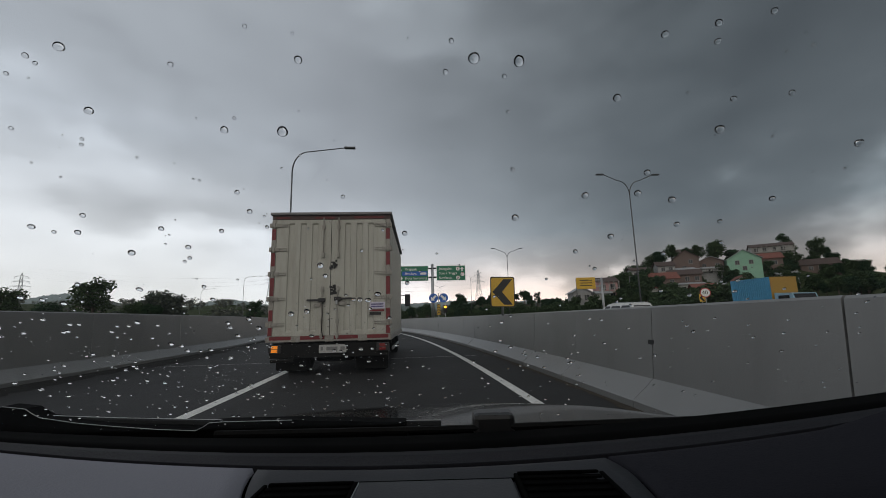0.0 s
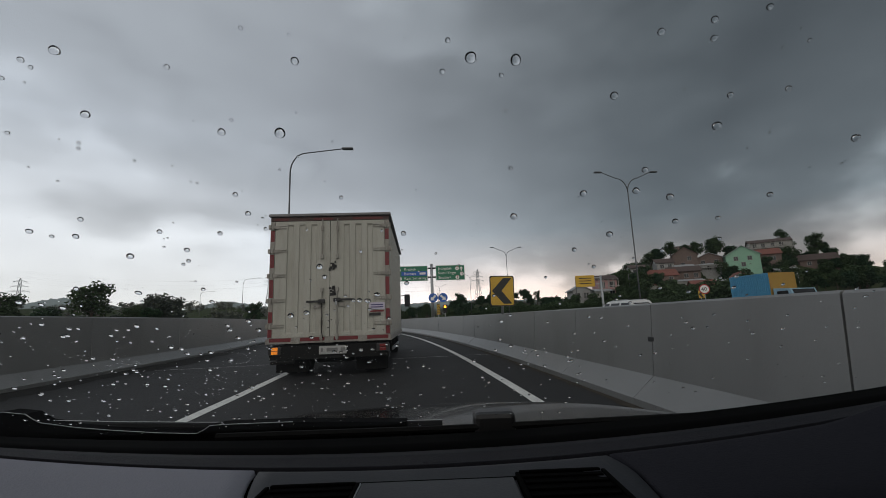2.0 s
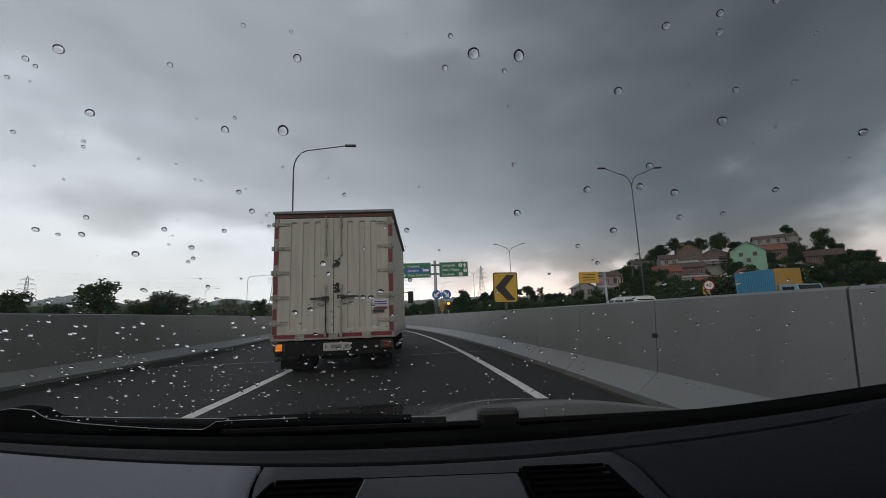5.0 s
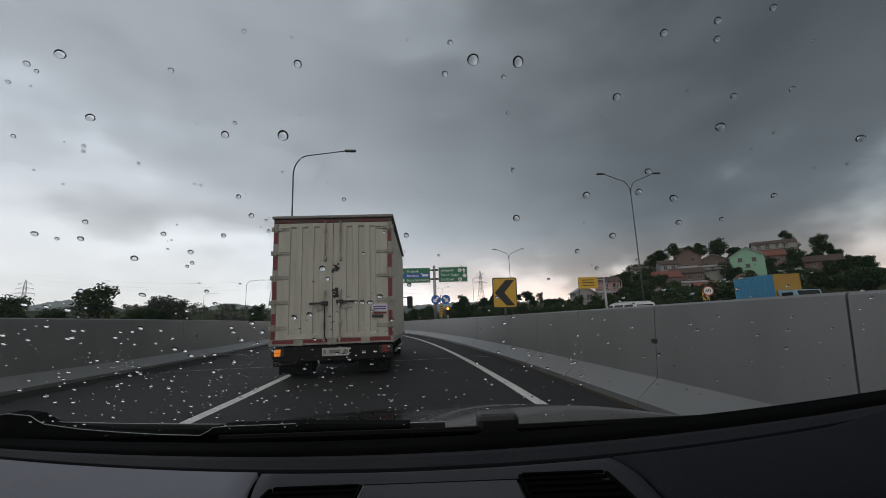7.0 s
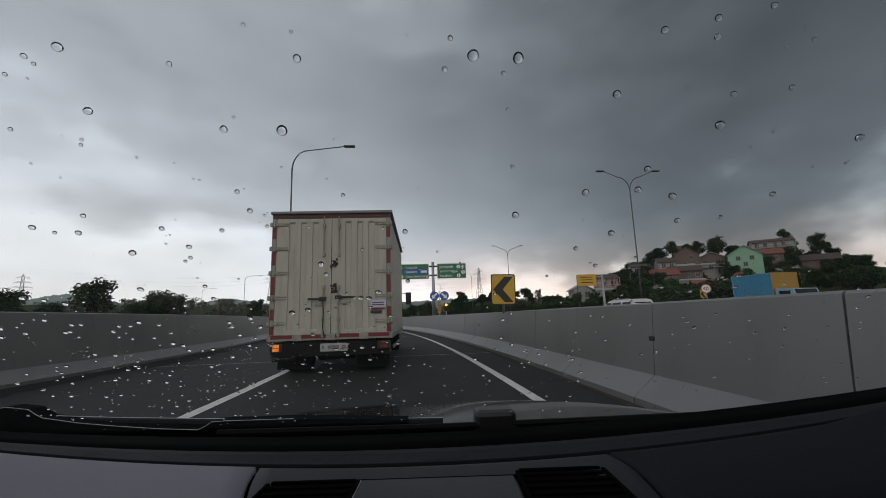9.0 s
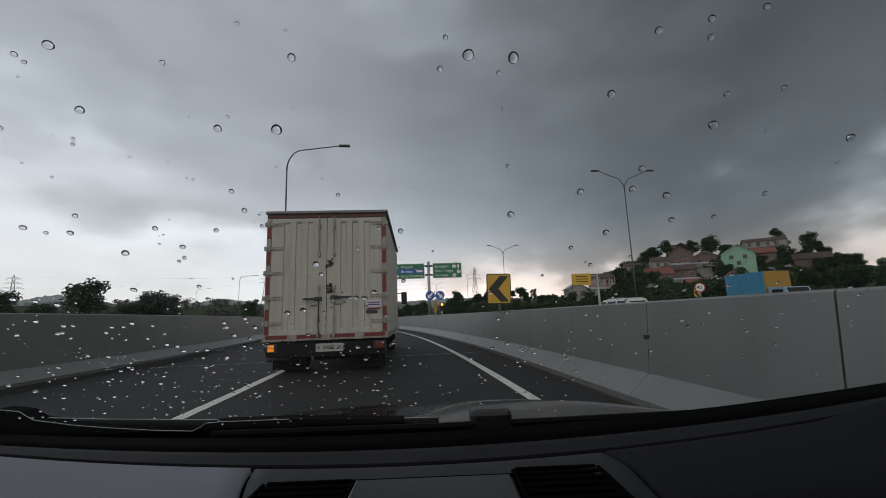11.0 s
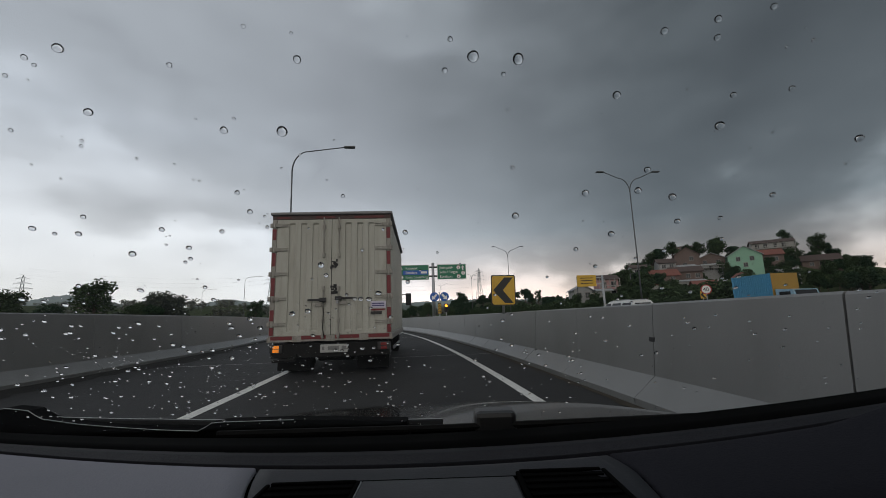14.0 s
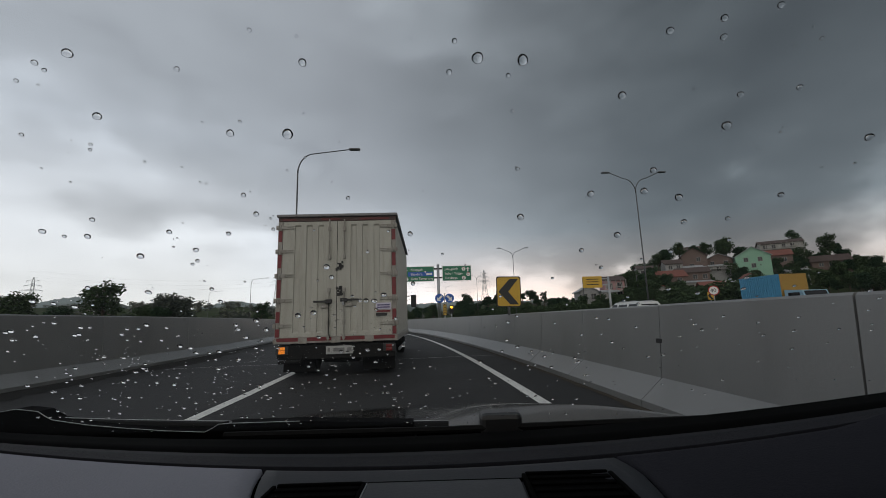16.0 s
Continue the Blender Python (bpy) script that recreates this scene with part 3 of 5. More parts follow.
def own_car():
    car = thing("car", Matrix(), "black car interior with dashboard and wet windscreen", "car")
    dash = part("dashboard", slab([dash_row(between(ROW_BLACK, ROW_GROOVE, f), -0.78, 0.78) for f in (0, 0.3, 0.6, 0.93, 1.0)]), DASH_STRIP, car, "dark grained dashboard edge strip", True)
    # black border at the foot of the glass
    part("glass_border", slab([dash_row(between(ROW_GLASS, ROW_BLACK, f), -0.80, 0.80, -0.004) for f in (0, 0.5, 1.0)]), FRIT, car, "matt black border under the glass", True)
    part("dash_groove", slab([dash_row(ROW_GROOVE, -0.78, 0.78, -0.009, d) for d in (0.001, -0.0062)]), FRIT, dash)

    def pad(name, xa0, xa1, xb0, xb1, material, label, lift=0.0, bow0=0.0, bow1=0.0, swell=0.0):
        """A padded panel between the groove (a) and the near edge (b), its rim rolled over."""
        rows = []
        for f, dz in ((0.0, -0.001), (0.02, 0.0005), (0.06, 0.001), (0.15, 0.0014), (0.25, 0.0018), (0.35, 0.002), (0.5, 0.002), (0.7, 0.002), (1.0, -0.002)):
            b = math.sin(math.pi * min(1.0, f * 1.6))
            x0, x1 = xa0 + (xb0 - xa0) * f + bow0 * b, xa1 + (xb1 - xa1) * f + bow1 * b
            row = dash_row(between(ROW_GROOVE, ROW_NEAR, f), x0 + 0.0015, x1 - 0.0015, dz + lift, -0.0045 * (1 - f))
            row = [(x, y, z + swell * (1 - 0.4 * f) * smooth01((x - 0.385) / 0.09)) for x, y, z in row]
            row = [(x0, row[0][1], row[0][2] - 0.005)] + row + [(x1, row[-1][1], row[-1][2] - 0.005)]
            rows.append(row)
        return part(name, slab(rows), material, dash, label, True)
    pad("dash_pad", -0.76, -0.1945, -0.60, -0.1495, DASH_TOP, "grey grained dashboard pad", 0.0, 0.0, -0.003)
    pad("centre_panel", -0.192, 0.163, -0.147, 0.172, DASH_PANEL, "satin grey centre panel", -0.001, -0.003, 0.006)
    pad("instrument_hood", 0.1655, 0.76, 0.1745, 0.60, SHADED_HOOD, "grained instrument hood, darkened for shade", 0.0, 0.006, 0.0, 0.009)
    for x0, x1, y0, y1 in ((-0.160, -0.083, 0.396, 0.330), (0.067, 0.143, 0.408, 0.335)):
        vent = thing("air_vent", Matrix(), "", "")
        vent.parent = dash
        z = 0.7752
        well = boxed((x0, y1, z - 0.012), (x1, y0, z - 0.0005), 0.0)
        part("well", well, FRIT, vent)
        bm = bmesh.new()
        for a, b in (((x0 - 0.004, y1), (x0, y0)), ((x1, y1), (x1 + 0.004, y0)), ((x0, y0), (x1, y0 + 0.004))):
            box(bm, (a[0], a[1], z - 0.006), (b[0], b[1], z + 0.002), 0.001)
        part("vent_frame", bm, FRIT, vent)
        for k in range(5):
            y = y0 - 0.008 - k * 0.0135
            bm = bmesh.new()
            box(bm, (x0 + 0.001, y - 0.003, z - 0.002), (x1 - 0.001, y + 0.0035, z + 0.0012), 0.0008)
            part("slat", bm, FRIT, vent)
    # a plate between the vents, a shallow groove over it, a pale edge beside the first vent
    plate = part("centre_plate", boxed((-0.078, 0.300, 0.768), (0.060, 0.3985, 0.7762), 0.0012), mat("grey_satin_plate", (0.023, 0.024, 0.029), 0.5, var=0.08, scale=6, fine=300, bump=0.05, spec=0.25), dash, "satin grey plate between the vents")
    part("pale_edge", boxed((-0.0792, 0.32, 0.770), (-0.0782, 0.3975, 0.7762)), STEEL, plate, "thin bright edge")
    part("panel_groove", boxed((-0.158, 0.4005, 0.770), (0.140, 0.4025, 0.7752)), FRIT, dash)
    bm = bmesh.new()
    box(bm, (-0.026, 0.452, 0.7655), (0.012, 0.463, 0.7715), 0.002)
    part("sensor_cap", bm, DASH_STRIP, dash, "small black sensor cap")
    # cowl, wipers
    part("cowl", slab([dash_row((0.71, 0.745, 0.728, 0.755), -0.80, 0.80), dash_row((0.61, 0.770, 0.750, 0.788), -0.80, 0.80)]), FRIT, car, "black plastic cowl", True)
    bm = bmesh.new()
    box(bm, (0.043, 0.64, 0.745), (0.106, 0.68, 0.7785), 0.008)
    part("wiper_pivot", bm, BLACK_PAINT, car, "black wiper pivot cover")
    wiper = part("wiper", tube(bmesh.new(), [(-0.6621, 0.69, 0.7779), (-0.5361, 0.69, 0.7704), (-0.3996, 0.69, 0.7644), (-0.2632, 0.69, 0.7593), (-0.136, 0.69, 0.7553), (-0.005, 0.69, 0.7538)], 0.006, n=8), WIPER, car, "black wiper arm")
    # pale wire laid along the arm to paint its highlight
    part("edge_glint", tube(bmesh.new(), [(-0.6554, 0.683, 0.7854), (-0.5307, 0.683, 0.7781), (-0.3955, 0.683, 0.7721), (-0.2605, 0.683, 0.7671), (-0.1346, 0.683, 0.7631), (-0.005, 0.683, 0.7616)], 0.0007, n=6), STEEL, wiper, "thin pale wire standing in for a wet glint")
    part("blade", tube(bmesh.new(), [(-0.34, 0.64, 0.760), (0.0, 0.645, 0.7575), (0.4, 0.645, 0.762)], 0.005, n=6), RUBBER, wiper)
    # moulded trim at the foot of the glass; a pale wire paints the sky's glint along its upper edge
    crest = [(-0.7186, 0.7976), (-0.6844, 0.8023), (-0.6488, 0.7979), (-0.6374, 0.7908), (-0.6252, 0.7847), (-0.5674, 0.7754), (-0.5146, 0.7696), (-0.4445, 0.7633), (-0.3834, 0.7597), (-0.3716, 0.7651), (-0.3632, 0.7706), (-0.3406, 0.7716), (-0.2358, 0.7716), (-0.0609, 0.7644)]
    bm = bmesh.new()
    prism(bm, crest + [(-0.05, 0.70), (-0.75, 0.70)], 0.664, 0.69)
    trim = part("cowl_trim", bm, FRIT, car, "black moulded trim below the wiper")
    part("edge_glint", tube(bmesh.new(), [(x, 0.6635, z) for x, z in crest[:-1]], 0.0006, n=6), STEEL, trim, "thin pale wire standing in for a wet glint")
    # bonnet, glossy, crowned and dropping to the nose
    rows = []
    for i in range(13):
        f = i / 12
        y = 0.70 + 0.82 * f
        hw = 0.74 - 0.04 * f
        row = []
        for k in range(25):
            u = k / 12 - 1
            crown = 0.012 * (1 - u * u) + 0.004 * math.exp(-((abs(u) - 0.62) / 0.16) ** 2)
            row.append((hw * u, y - 0.16 * u * u * f, 0.731 - 0.109 * f - 0.012 * f ** 6 + crown - 0.05 * abs(u) ** 5))
        rows.append(row)
    rows.append([(x, y + 0.03, z - 0.05) for x, y, z in rows[-1]])
    rows.append([(x, y + 0.0, z - 0.22) for x, y, z in rows[-1]])
    part("bonnet", loft(rows), BONNET, car, "glossy black bonnet, wet and reflecting", True)
    # plain shell that closes the car round the camera
    for side in (-1, 1):
        part("wing", boxed((min(side * 0.74, side * 0.84), -1.9, 0.25), (max(side * 0.74, side * 0.84), 1.42, 0.50), 0.03), BONNET, car)
        part("cabin_side_panel", boxed((min(side * 0.76, side * 0.80), -1.9, 0.3), (max(side * 0.76, side * 0.80), 0.55, 0.80), 0.01), CABIN, car)
        part("roof_pillar", tube(bmesh.new(), [(side * 0.80, 0.66, 0.78), (side * 0.66, -0.06, 1.235)], 0.03, n=8), CABIN, car)
        part("roof_rail", boxed((min(side * 0.62, side * 0.68), -1.8, 1.20), (max(side * 0.62, side * 0.68), -0.05, 1.25), 0.01), CABIN, car)
        for y in (-1.45, 1.05):
            bm = bmesh.new()
            wheel_disc(bm, min(side * 0.66, side * 0.86), max(side * 0.66, side * 0.86), 0.31, y, 0.31, inner=0.18)
            tyre = part("wheel", bm, RUBBER, car, "", True)
            bm = bmesh.new()
            wheel_disc(bm, side * 0.78 - 0.03, side * 0.78 + 0.03, 0.185, y, 0.31, n=20)
            part("rim", bm, STEEL, tyre)
    # unseen panel added over the right window to keep light off the dashboard
    part("cabin_side_panel", boxed((0.70, -1.8, 0.78), (0.74, 0.30, 1.22), 0.01), CABIN, car)
    part("roof", boxed((-0.66, -1.8, 1.235), (0.66, -0.06, 1.27), 0.015), CABIN, car)
    part("rear_panel", boxed((-0.78, -1.95, 0.3), (0.78, -1.85, 1.24), 0.02), CABIN, car)
    part("floor_pan", boxed((-0.78, -1.9, 0.22), (0.78, 1.42, 0.27), 0.01), CABIN, car)
    part("bumper", boxed((-0.80, 1.36, 0.24), (0.80, 1.56, 0.46), 0.06), BONNET, car, "glossy black front bumper")
    part("bulkhead", boxed((-0.78, 0.60, 0.26), (0.78, 0.64, 0.70)), CABIN, car)
    return car


car = own_car()


# ---- street lamps ----
def arm(side, height, reach, rise):
    """A swan neck from the pole's top out to the lamp head."""
    pts = [(0, 0, height - 1.6)]
    for i in range(1, 9):
        a = i / 8 * math.pi / 2
        pts.append((side * 0.95 * (1 - math.cos(a)), 0, height - 1.6 + 1.25 * math.sin(a)))
    x, _, z = pts[-1]
    pts.append((side * reach, 0, z + rise))
    return pts


def street_lamp(m, height=11.4, sides=(1,), reach=3.0, rise=0.3, label="", group=""):
    lamp = thing("street_lamp", m, label, "street lamp", group)
    bm = bmesh.new()
    tube(bm, [(0, 0, 0), (0, 0, height * 0.4), (0, 0, height - 1.6)], 0.068, 0.042, n=10)
    part("pole", bm, POLE, lamp, smooth=True)
    bm = bmesh.new()
    tube(bm, [(0, 0, 0), (0, 0, 0.5)], 0.16, 0.15, n=10)
    box(bm, (-0.2, -0.2, 0), (0.2, 0.2, 0.04))
    part("base", bm, POLE, lamp)
    for s in sides:
        pts = arm(s, height, reach, rise)
        part("arm", tube(bmesh.new(), pts, 0.046, 0.032, n=8), POLE, lamp, smooth=True)
        x, _, z = pts[-1]
        head = bmesh.new()
        box(head, (min(x - s * 0.05, x + s * 0.62), -0.13, z - 0.05), (max(x - s * 0.05, x + s * 0.62), 0.13, z + 0.06), 0.04)
        part("lamp_head", head, POLE, lamp, "flat grey lamp head")
    return lamp


POLE = mat("grey_lamp_pole", (0.09, 0.094, 0.10), 0.55, 0.3, var=0.12, scale=2, bump=0.04)
SINGLE, DOUBLE = "slender grey steel street lamp with one curved arm", "tall grey steel street lamp with two curved arms"
single = street_lamp(pose(-8.8, 23.3, 0.0, 0, 0, 6), 11.5, (1,), 3.1, 0.3, SINGLE, "lamps along the left barrier")
for s in (63, 104, 145):
    p, h = along(s, -8.9)
    copy_thing(single, Matrix.Translation(p) @ Matrix.Rotation(h, 4, "Z"))
double = street_lamp(pose(16.3, 33.4, 0.0, 0, 0, 4), 12.6, (-1, 1), 2.2, 0.55, DOUBLE, "lamps along the main carriageway")
for x, y, turn in ((11.6, 70, 8), (8.2, 112, 12), (-0.5, 160, 16), (-24, 235, 22)):
    copy_thing(double, pose(x, y, max(terrain(x, y), 0), 0, 0, turn))

# ---- signs ----
YELLOW = mat("yellow_sign_sheeting", (0.55, 0.33, 0.025), 0.45, var=0.1, scale=4, bump=0.03)
SIGN_BLACK = mat("black_sign_sheeting", (0.012, 0.012, 0.012), 0.5, var=0.1, scale=4, bump=0.02)
GREEN = mat("green_sign_sheeting", (0.012, 0.16, 0.085), 0.4, var=0.08, scale=3, bump=0.02)
SIGN_WHITE = mat("white_sign_sheeting", (0.75, 0.75, 0.73), 0.45, var=0.05, scale=4, bump=0.02)
SIGN_BLUE = mat("blue_sign_sheeting", (0.015, 0.10, 0.42), 0.4, var=0.08, scale=3, bump=0.02)
SIGN_RED = mat("red_sign_sheeting", (0.42, 0.03, 0.03), 0.4, var=0.08, scale=3, bump=0.02)


def lettering(words, size, x, z, y, material, parent, name="lettering"):
    """Raised lettering that faces -y, its left end at x and its foot at z."""
    cu = bpy.data.curves.new(name, "FONT")
    cu.body, cu.size, cu.extrude = words, size, 0.002
    tmp = new(name, cu)
    bpy.context.view_layer.update()
    me = bpy.data.meshes.new_from_object(tmp.evaluated_get(bpy.context.evaluated_depsgraph_get()))
    bpy.data.objects.remove(tmp)
    me.materials.clear()
    me.materials.append(material)
    me.transform(Matrix.Translation((x, y, z)) @ Matrix.Rotation(radians(90), 4, "X"))
    ob = new(name, me)
    ob.parent = parent
    return ob


def flat_shape(outline, y0, y1):
    return prism(bmesh.new(), outline, y0, y1)


def chevron_sign(m, w, h, foot, label, name="chevron_sign"):
    sign = thing(name, m, label, "road sign")
    z0 = foot
    board = boxed((-w / 2, -0.004, z0), (w / 2, 0.004, z0 + h), 0.0)
    r = 0.05 * w / 0.62
    corners = [e for e in board.edges if abs(e.verts[0].co.y - e.verts[1].co.y) > 0.004]
    bmesh.ops.bevel(board, geom=corners, offset=r, segments=4, affect="EDGES", profile=0.5)
    part("border", board, SIGN_BLACK, sign, "black rounded border")
    e = w * 0.04
    face = boxed((-w / 2 + e, -0.010, z0 + e), (w / 2 - e, -0.0045, z0 + h - e))
    corners = [k for k in face.edges if abs(k.verts[0].co.y - k.verts[1].co.y) > 0.003]
    bmesh.ops.bevel(face, geom=corners, offset=r, segments=4, affect="EDGES", profile=0.5)
    part("face", face, YELLOW, sign)
    mz = z0 + h / 2
    part("chevron", flat_shape(((-0.42 * w, mz), (0.05 * w, mz + 0.42 * h), (0.40 * w, mz + 0.42 * h), (-0.02 * w, mz), (0.40 * w, mz - 0.42 * h), (0.05 * w, mz - 0.42 * h)), -0.014, -0.0105), SIGN_BLACK, sign, "black chevron pointing left")
    part("post", tube(bmesh.new(), [(0, 0.04, 0), (0, 0.04, z0 + h * 0.9)], 0.035, n=10), STEEL, sign, "grey tube post", True)
    return sign


chevron_sign(pose(1.52, 10.2, 0.97, 0, 1.2, 4), 0.62, 0.76, 0.20, "yellow and black chevron sign on the barrier top")
chevron_sign(pose(24.3, 38.0, 0.0, 0, 0, 0), 0.6, 0.75, 1.9, "small yellow chevron sign beside the main carriageway")
p, h = along(46, 1.1)
chevron_sign(Matrix.Translation(p + Vector((0, 0, 0.98))) @ Matrix.Rotation(h - 0.3, 4, "Z"), 0.62, 0.76, 0.18, "yellow and black chevron sign farther along the barrier")


def yellow_board(m):
    sign = thing("direction_board", m, "yellow notice board on a grey cantilever post", "road sign")
    part("post", tube(bmesh.new(), [(0, 0, 0), (0, 0, 3.2)], 0.075, 0.065, n=12), STEEL, sign, smooth=True)
    board = part("board", boxed((-1.62, -0.05, 2.52), (-0.42, -0.02, 3.22), 0.01), YELLOW, sign)
    for z in (2.70, 2.86, 3.02):
        part("print_bar", boxed((-1.40, -0.056, z), (-0.64, -0.0515, z + 0.045)), SIGN_BLACK, board)
    for z in (2.68, 3.06):
        part("bracket", boxed((-0.46, -0.025, z - 0.03), (0.02, 0.025, z + 0.03), 0.005), STEEL, sign)
    return sign


yellow_board(pose(9.9, 25.0, 0.0, 0, 0, 3))


def speed_sign(m):
    sign = thing("speed_limit_sign", m, "round white speed sign with a red rim", "road sign")

    def disc(r, y0, y1):
        return flat_shape([(r * math.cos(a), 2.6 + r * math.sin(a)) for a in (2 * math.pi * k / 32 for k in range(32))], y0, y1)
    part("rim", disc(0.42, -0.004, 0.004), SIGN_RED, sign)
    part("face", disc(0.34, -0.009, -0.0045), SIGN_WHITE, sign)
    lettering("40", 0.44, -0.25, 2.46, -0.013, SIGN_BLACK, sign)
    part("post", tube(bmesh.new(), [(0, 0.04, 0), (0, 0.04, 2.9)], 0.035, n=8), STEEL, sign)
    return sign


speed_sign(pose(22.7, 35.0, 0.0, 0, 0, -18))


def guide_sign(m):
    sign = thing("guide_sign", m, "two green direction boards on one grey post", "road sign")
    part("post", tube(bmesh.new(), [(0, 0.12, 0), (0, 0.12, 7.0)], 0.19, 0.15, n=16), STEEL, sign, smooth=True)
    part("post_foot", tube(bmesh.new(), [(0, 0.12, 0), (0, 0.12, 0.7)], 0.26, 0.24, n=16), DARK_STEEL, sign)
    for z in (5.5, 6.5):
        part("bracket", boxed((-0.65, -0.02, z - 0.09), (0.65, 0.06, z + 0.09), 0.02), DARK_STEEL, sign, "dark clamp bracket")

    def board(x0, x1):
        b = part("board", boxed((x0, -0.06, 5.1), (x1, -0.03, 6.8), 0.0), SIGN_WHITE, sign, "green board with a white border")
        part("face", boxed((x0 + 0.05, -0.066, 5.15), (x1 - 0.05, -0.0605, 6.75)), GREEN, b)
        return b

    def shield(b, x, z, n, r=0.24):
        hexa = [(x + r * math.cos(a), z + r * math.sin(a)) for a in (math.pi / 3 * k for k in range(6))]
        part("route_shield", flat_shape(hexa, -0.074, -0.068), SIGN_WHITE, b, "white route shield")
        part("shield_cap", boxed((x - r * 0.5, -0.0775, z + r * 0.62), (x + r * 0.5, -0.0745, z + r * 0.80)), SIGN_RED, b)
        lettering(n, 0.30, x - 0.085 * len(n), z - 0.13, -0.078, SIGN_BLACK, b)

    def arrow(b, x, z, turn, size, material=SIGN_WHITE, y=-0.068):
        pts = ((0, 0.5), (0.42, 0.02), (0.17, 0.06), (0.13, -0.5), (-0.13, -0.5), (-0.17, 0.06), (-0.42, 0.02))
        c, s = math.cos(radians(turn)), math.sin(radians(turn))
        return part("arrow", flat_shape([(x + size * (px * c - pz * s), z + size * (px * s + pz * c)) for px, pz in pts], y - 0.006, y), material, b, "white arrow")
    left = board(-3.9, -0.45)
    part("blue_band", boxed((-3.35, -0.070, 5.70), (-0.56, -0.0665, 6.18)), SIGN_BLUE, left, "blue band")
    lettering("Krapyak", 0.40, -3.05, 6.30, -0.072, SIGN_WHITE, left)
    lettering("Bandara", 0.40, -3.05, 5.80, -0.076, SIGN_WHITE, left)
    part("print_bar", boxed((-1.35, -0.076, 5.82), (-0.68, -0.0705, 6.05)), SIGN_WHITE, left)
    lettering("Kota Semarang", 0.40, -3.05, 5.30, -0.072, SIGN_WHITE, left)
    arrow(left, -3.55, 6.45, 45, 0.42)
    shield(left, -3.52, 5.42, "1")
    right = board(0.45, 3.7)
    lettering("Jatingaleh", 0.40, 0.72, 6.30, -0.072, SIGN_WHITE, right)
    lettering("Solo / Yogya", 0.40, 0.72, 5.80, -0.072, SIGN_WHITE, right)
    lettering("Surabaya", 0.40, 0.72, 5.30, -0.072, SIGN_WHITE, right)
    shield(right, 2.85, 6.42, "6")
    shield(right, 3.36, 5.80, "11")
    shield(right, 2.85, 5.42, "8")
    arrow(right, 3.32, 6.38, 0, 0.5)
    return sign


guide_sign(pose(-0.95, 45.0, 0.0, 0, 0, 4))


def arrow_signs(m):
    sign = thing("arrow_sign", m, "two round blue arrow signs on one post", "road sign")
    part("post", tube(bmesh.new(), [(0, 0.05, 0), (0, 0.05, 3.5)], 0.05, n=10), STEEL, sign)
    for side, turn in ((-1, 135), (1, -135)):
        x = side * 0.5
        d = part("disc", flat_shape([(x + 0.46 * math.cos(a), 3.0 + 0.46 * math.sin(a)) for a in (2 * math.pi * k / 32 for k in range(32))], -0.006, 0.0), SIGN_BLUE, sign)
        pts = ((0, 0.36), (0.28, 0.05), (0.10, 0.08), (0.10, -0.34), (-0.10, -0.34), (-0.10, 0.08), (-0.28, 0.05))
        c, s = math.cos(radians(turn)), math.sin(radians(turn))
        part("arrow", flat_shape([(x + px * c - pz * s, 3.0 + px * s + pz * c) for px, pz in pts], -0.012, -0.0065), SIGN_WHITE, d)
    marker = part("hazard_marker", boxed((-0.17, -0.006, 1.35), (0.17, 0.0, 2.4)), YELLOW, sign, "yellow and black striped marker board")
    for k in range(4):
        z = 1.42 + k * 0.26
        part("stripe", flat_shape(((-0.17, z), (0, z + 0.13), (0.17, z), (0.17, z + 0.1), (0, z + 0.23), (-0.17, z + 0.1)), -0.011, -0.0065), SIGN_BLACK, marker)
    return sign


arrow_signs(pose(-0.3, 41.0, 0.0, 0, 0, 3))


def warning_light(m):
    light = thing("warning_light", m, "black signal head with one lit amber lamp", "traffic light")
    part("post", tube(bmesh.new(), [(0, 0.1, 0), (0, 0.1, 2.4)], 0.06, n=10), STEEL, light)
    part("housing", boxed((-0.18, -0.08, 1.45), (0.18, 0.06, 2.25), 0.03), SIGN_BLACK, light)
    for z, lit in ((2.05, True), (1.66, False)):
        lens = [(0.13 * math.cos(a), z + 0.13 * math.sin(a)) for a in (2 * math.pi * k / 20 for k in range(20))]
        part("lens", flat_shape(lens, -0.09, -0.081), mat("lit_amber_lens", (1.0, 0.36, 0.03), 0.3, var=0.02, bump=0.0, glow=2.5) if lit else SIGN_BLACK, light)
        hood = tube(bmesh.new(), [(0, -0.08, z + 0.02), (0, -0.26, z + 0.03)], 0.15, n=14, cap=False)
        part("hood", hood, SIGN_BLACK, light)
    return light


warning_light(pose(0.35, 40.0, 0.0, 0, 0, 2))


# ---- traffic on the main carriageway, seen over the barrier ----
SKY_BLUE = mat("sky_blue_truck_paint", (0.055, 0.27, 0.46), 0.5, var=0.12, scale=2, bump=0.05, dirt=(0.05, 0.16, 0.25), dirt_amount=0.4)
TRUCK_YELLOW = mat("yellow_truck_paint", (0.30, 0.17, 0.02), 0.5, var=0.12, scale=2, bump=0.05)
CAR_WHITE = mat("white_car_paint", (0.55, 0.55, 0.55), 0.25, var=0.05, scale=2, bump=0.0, coat=0.6)
CAR_GLASS = mat("dark_car_glass", (0.015, 0.017, 0.02), 0.08, var=0.1, scale=3, bump=0.0)


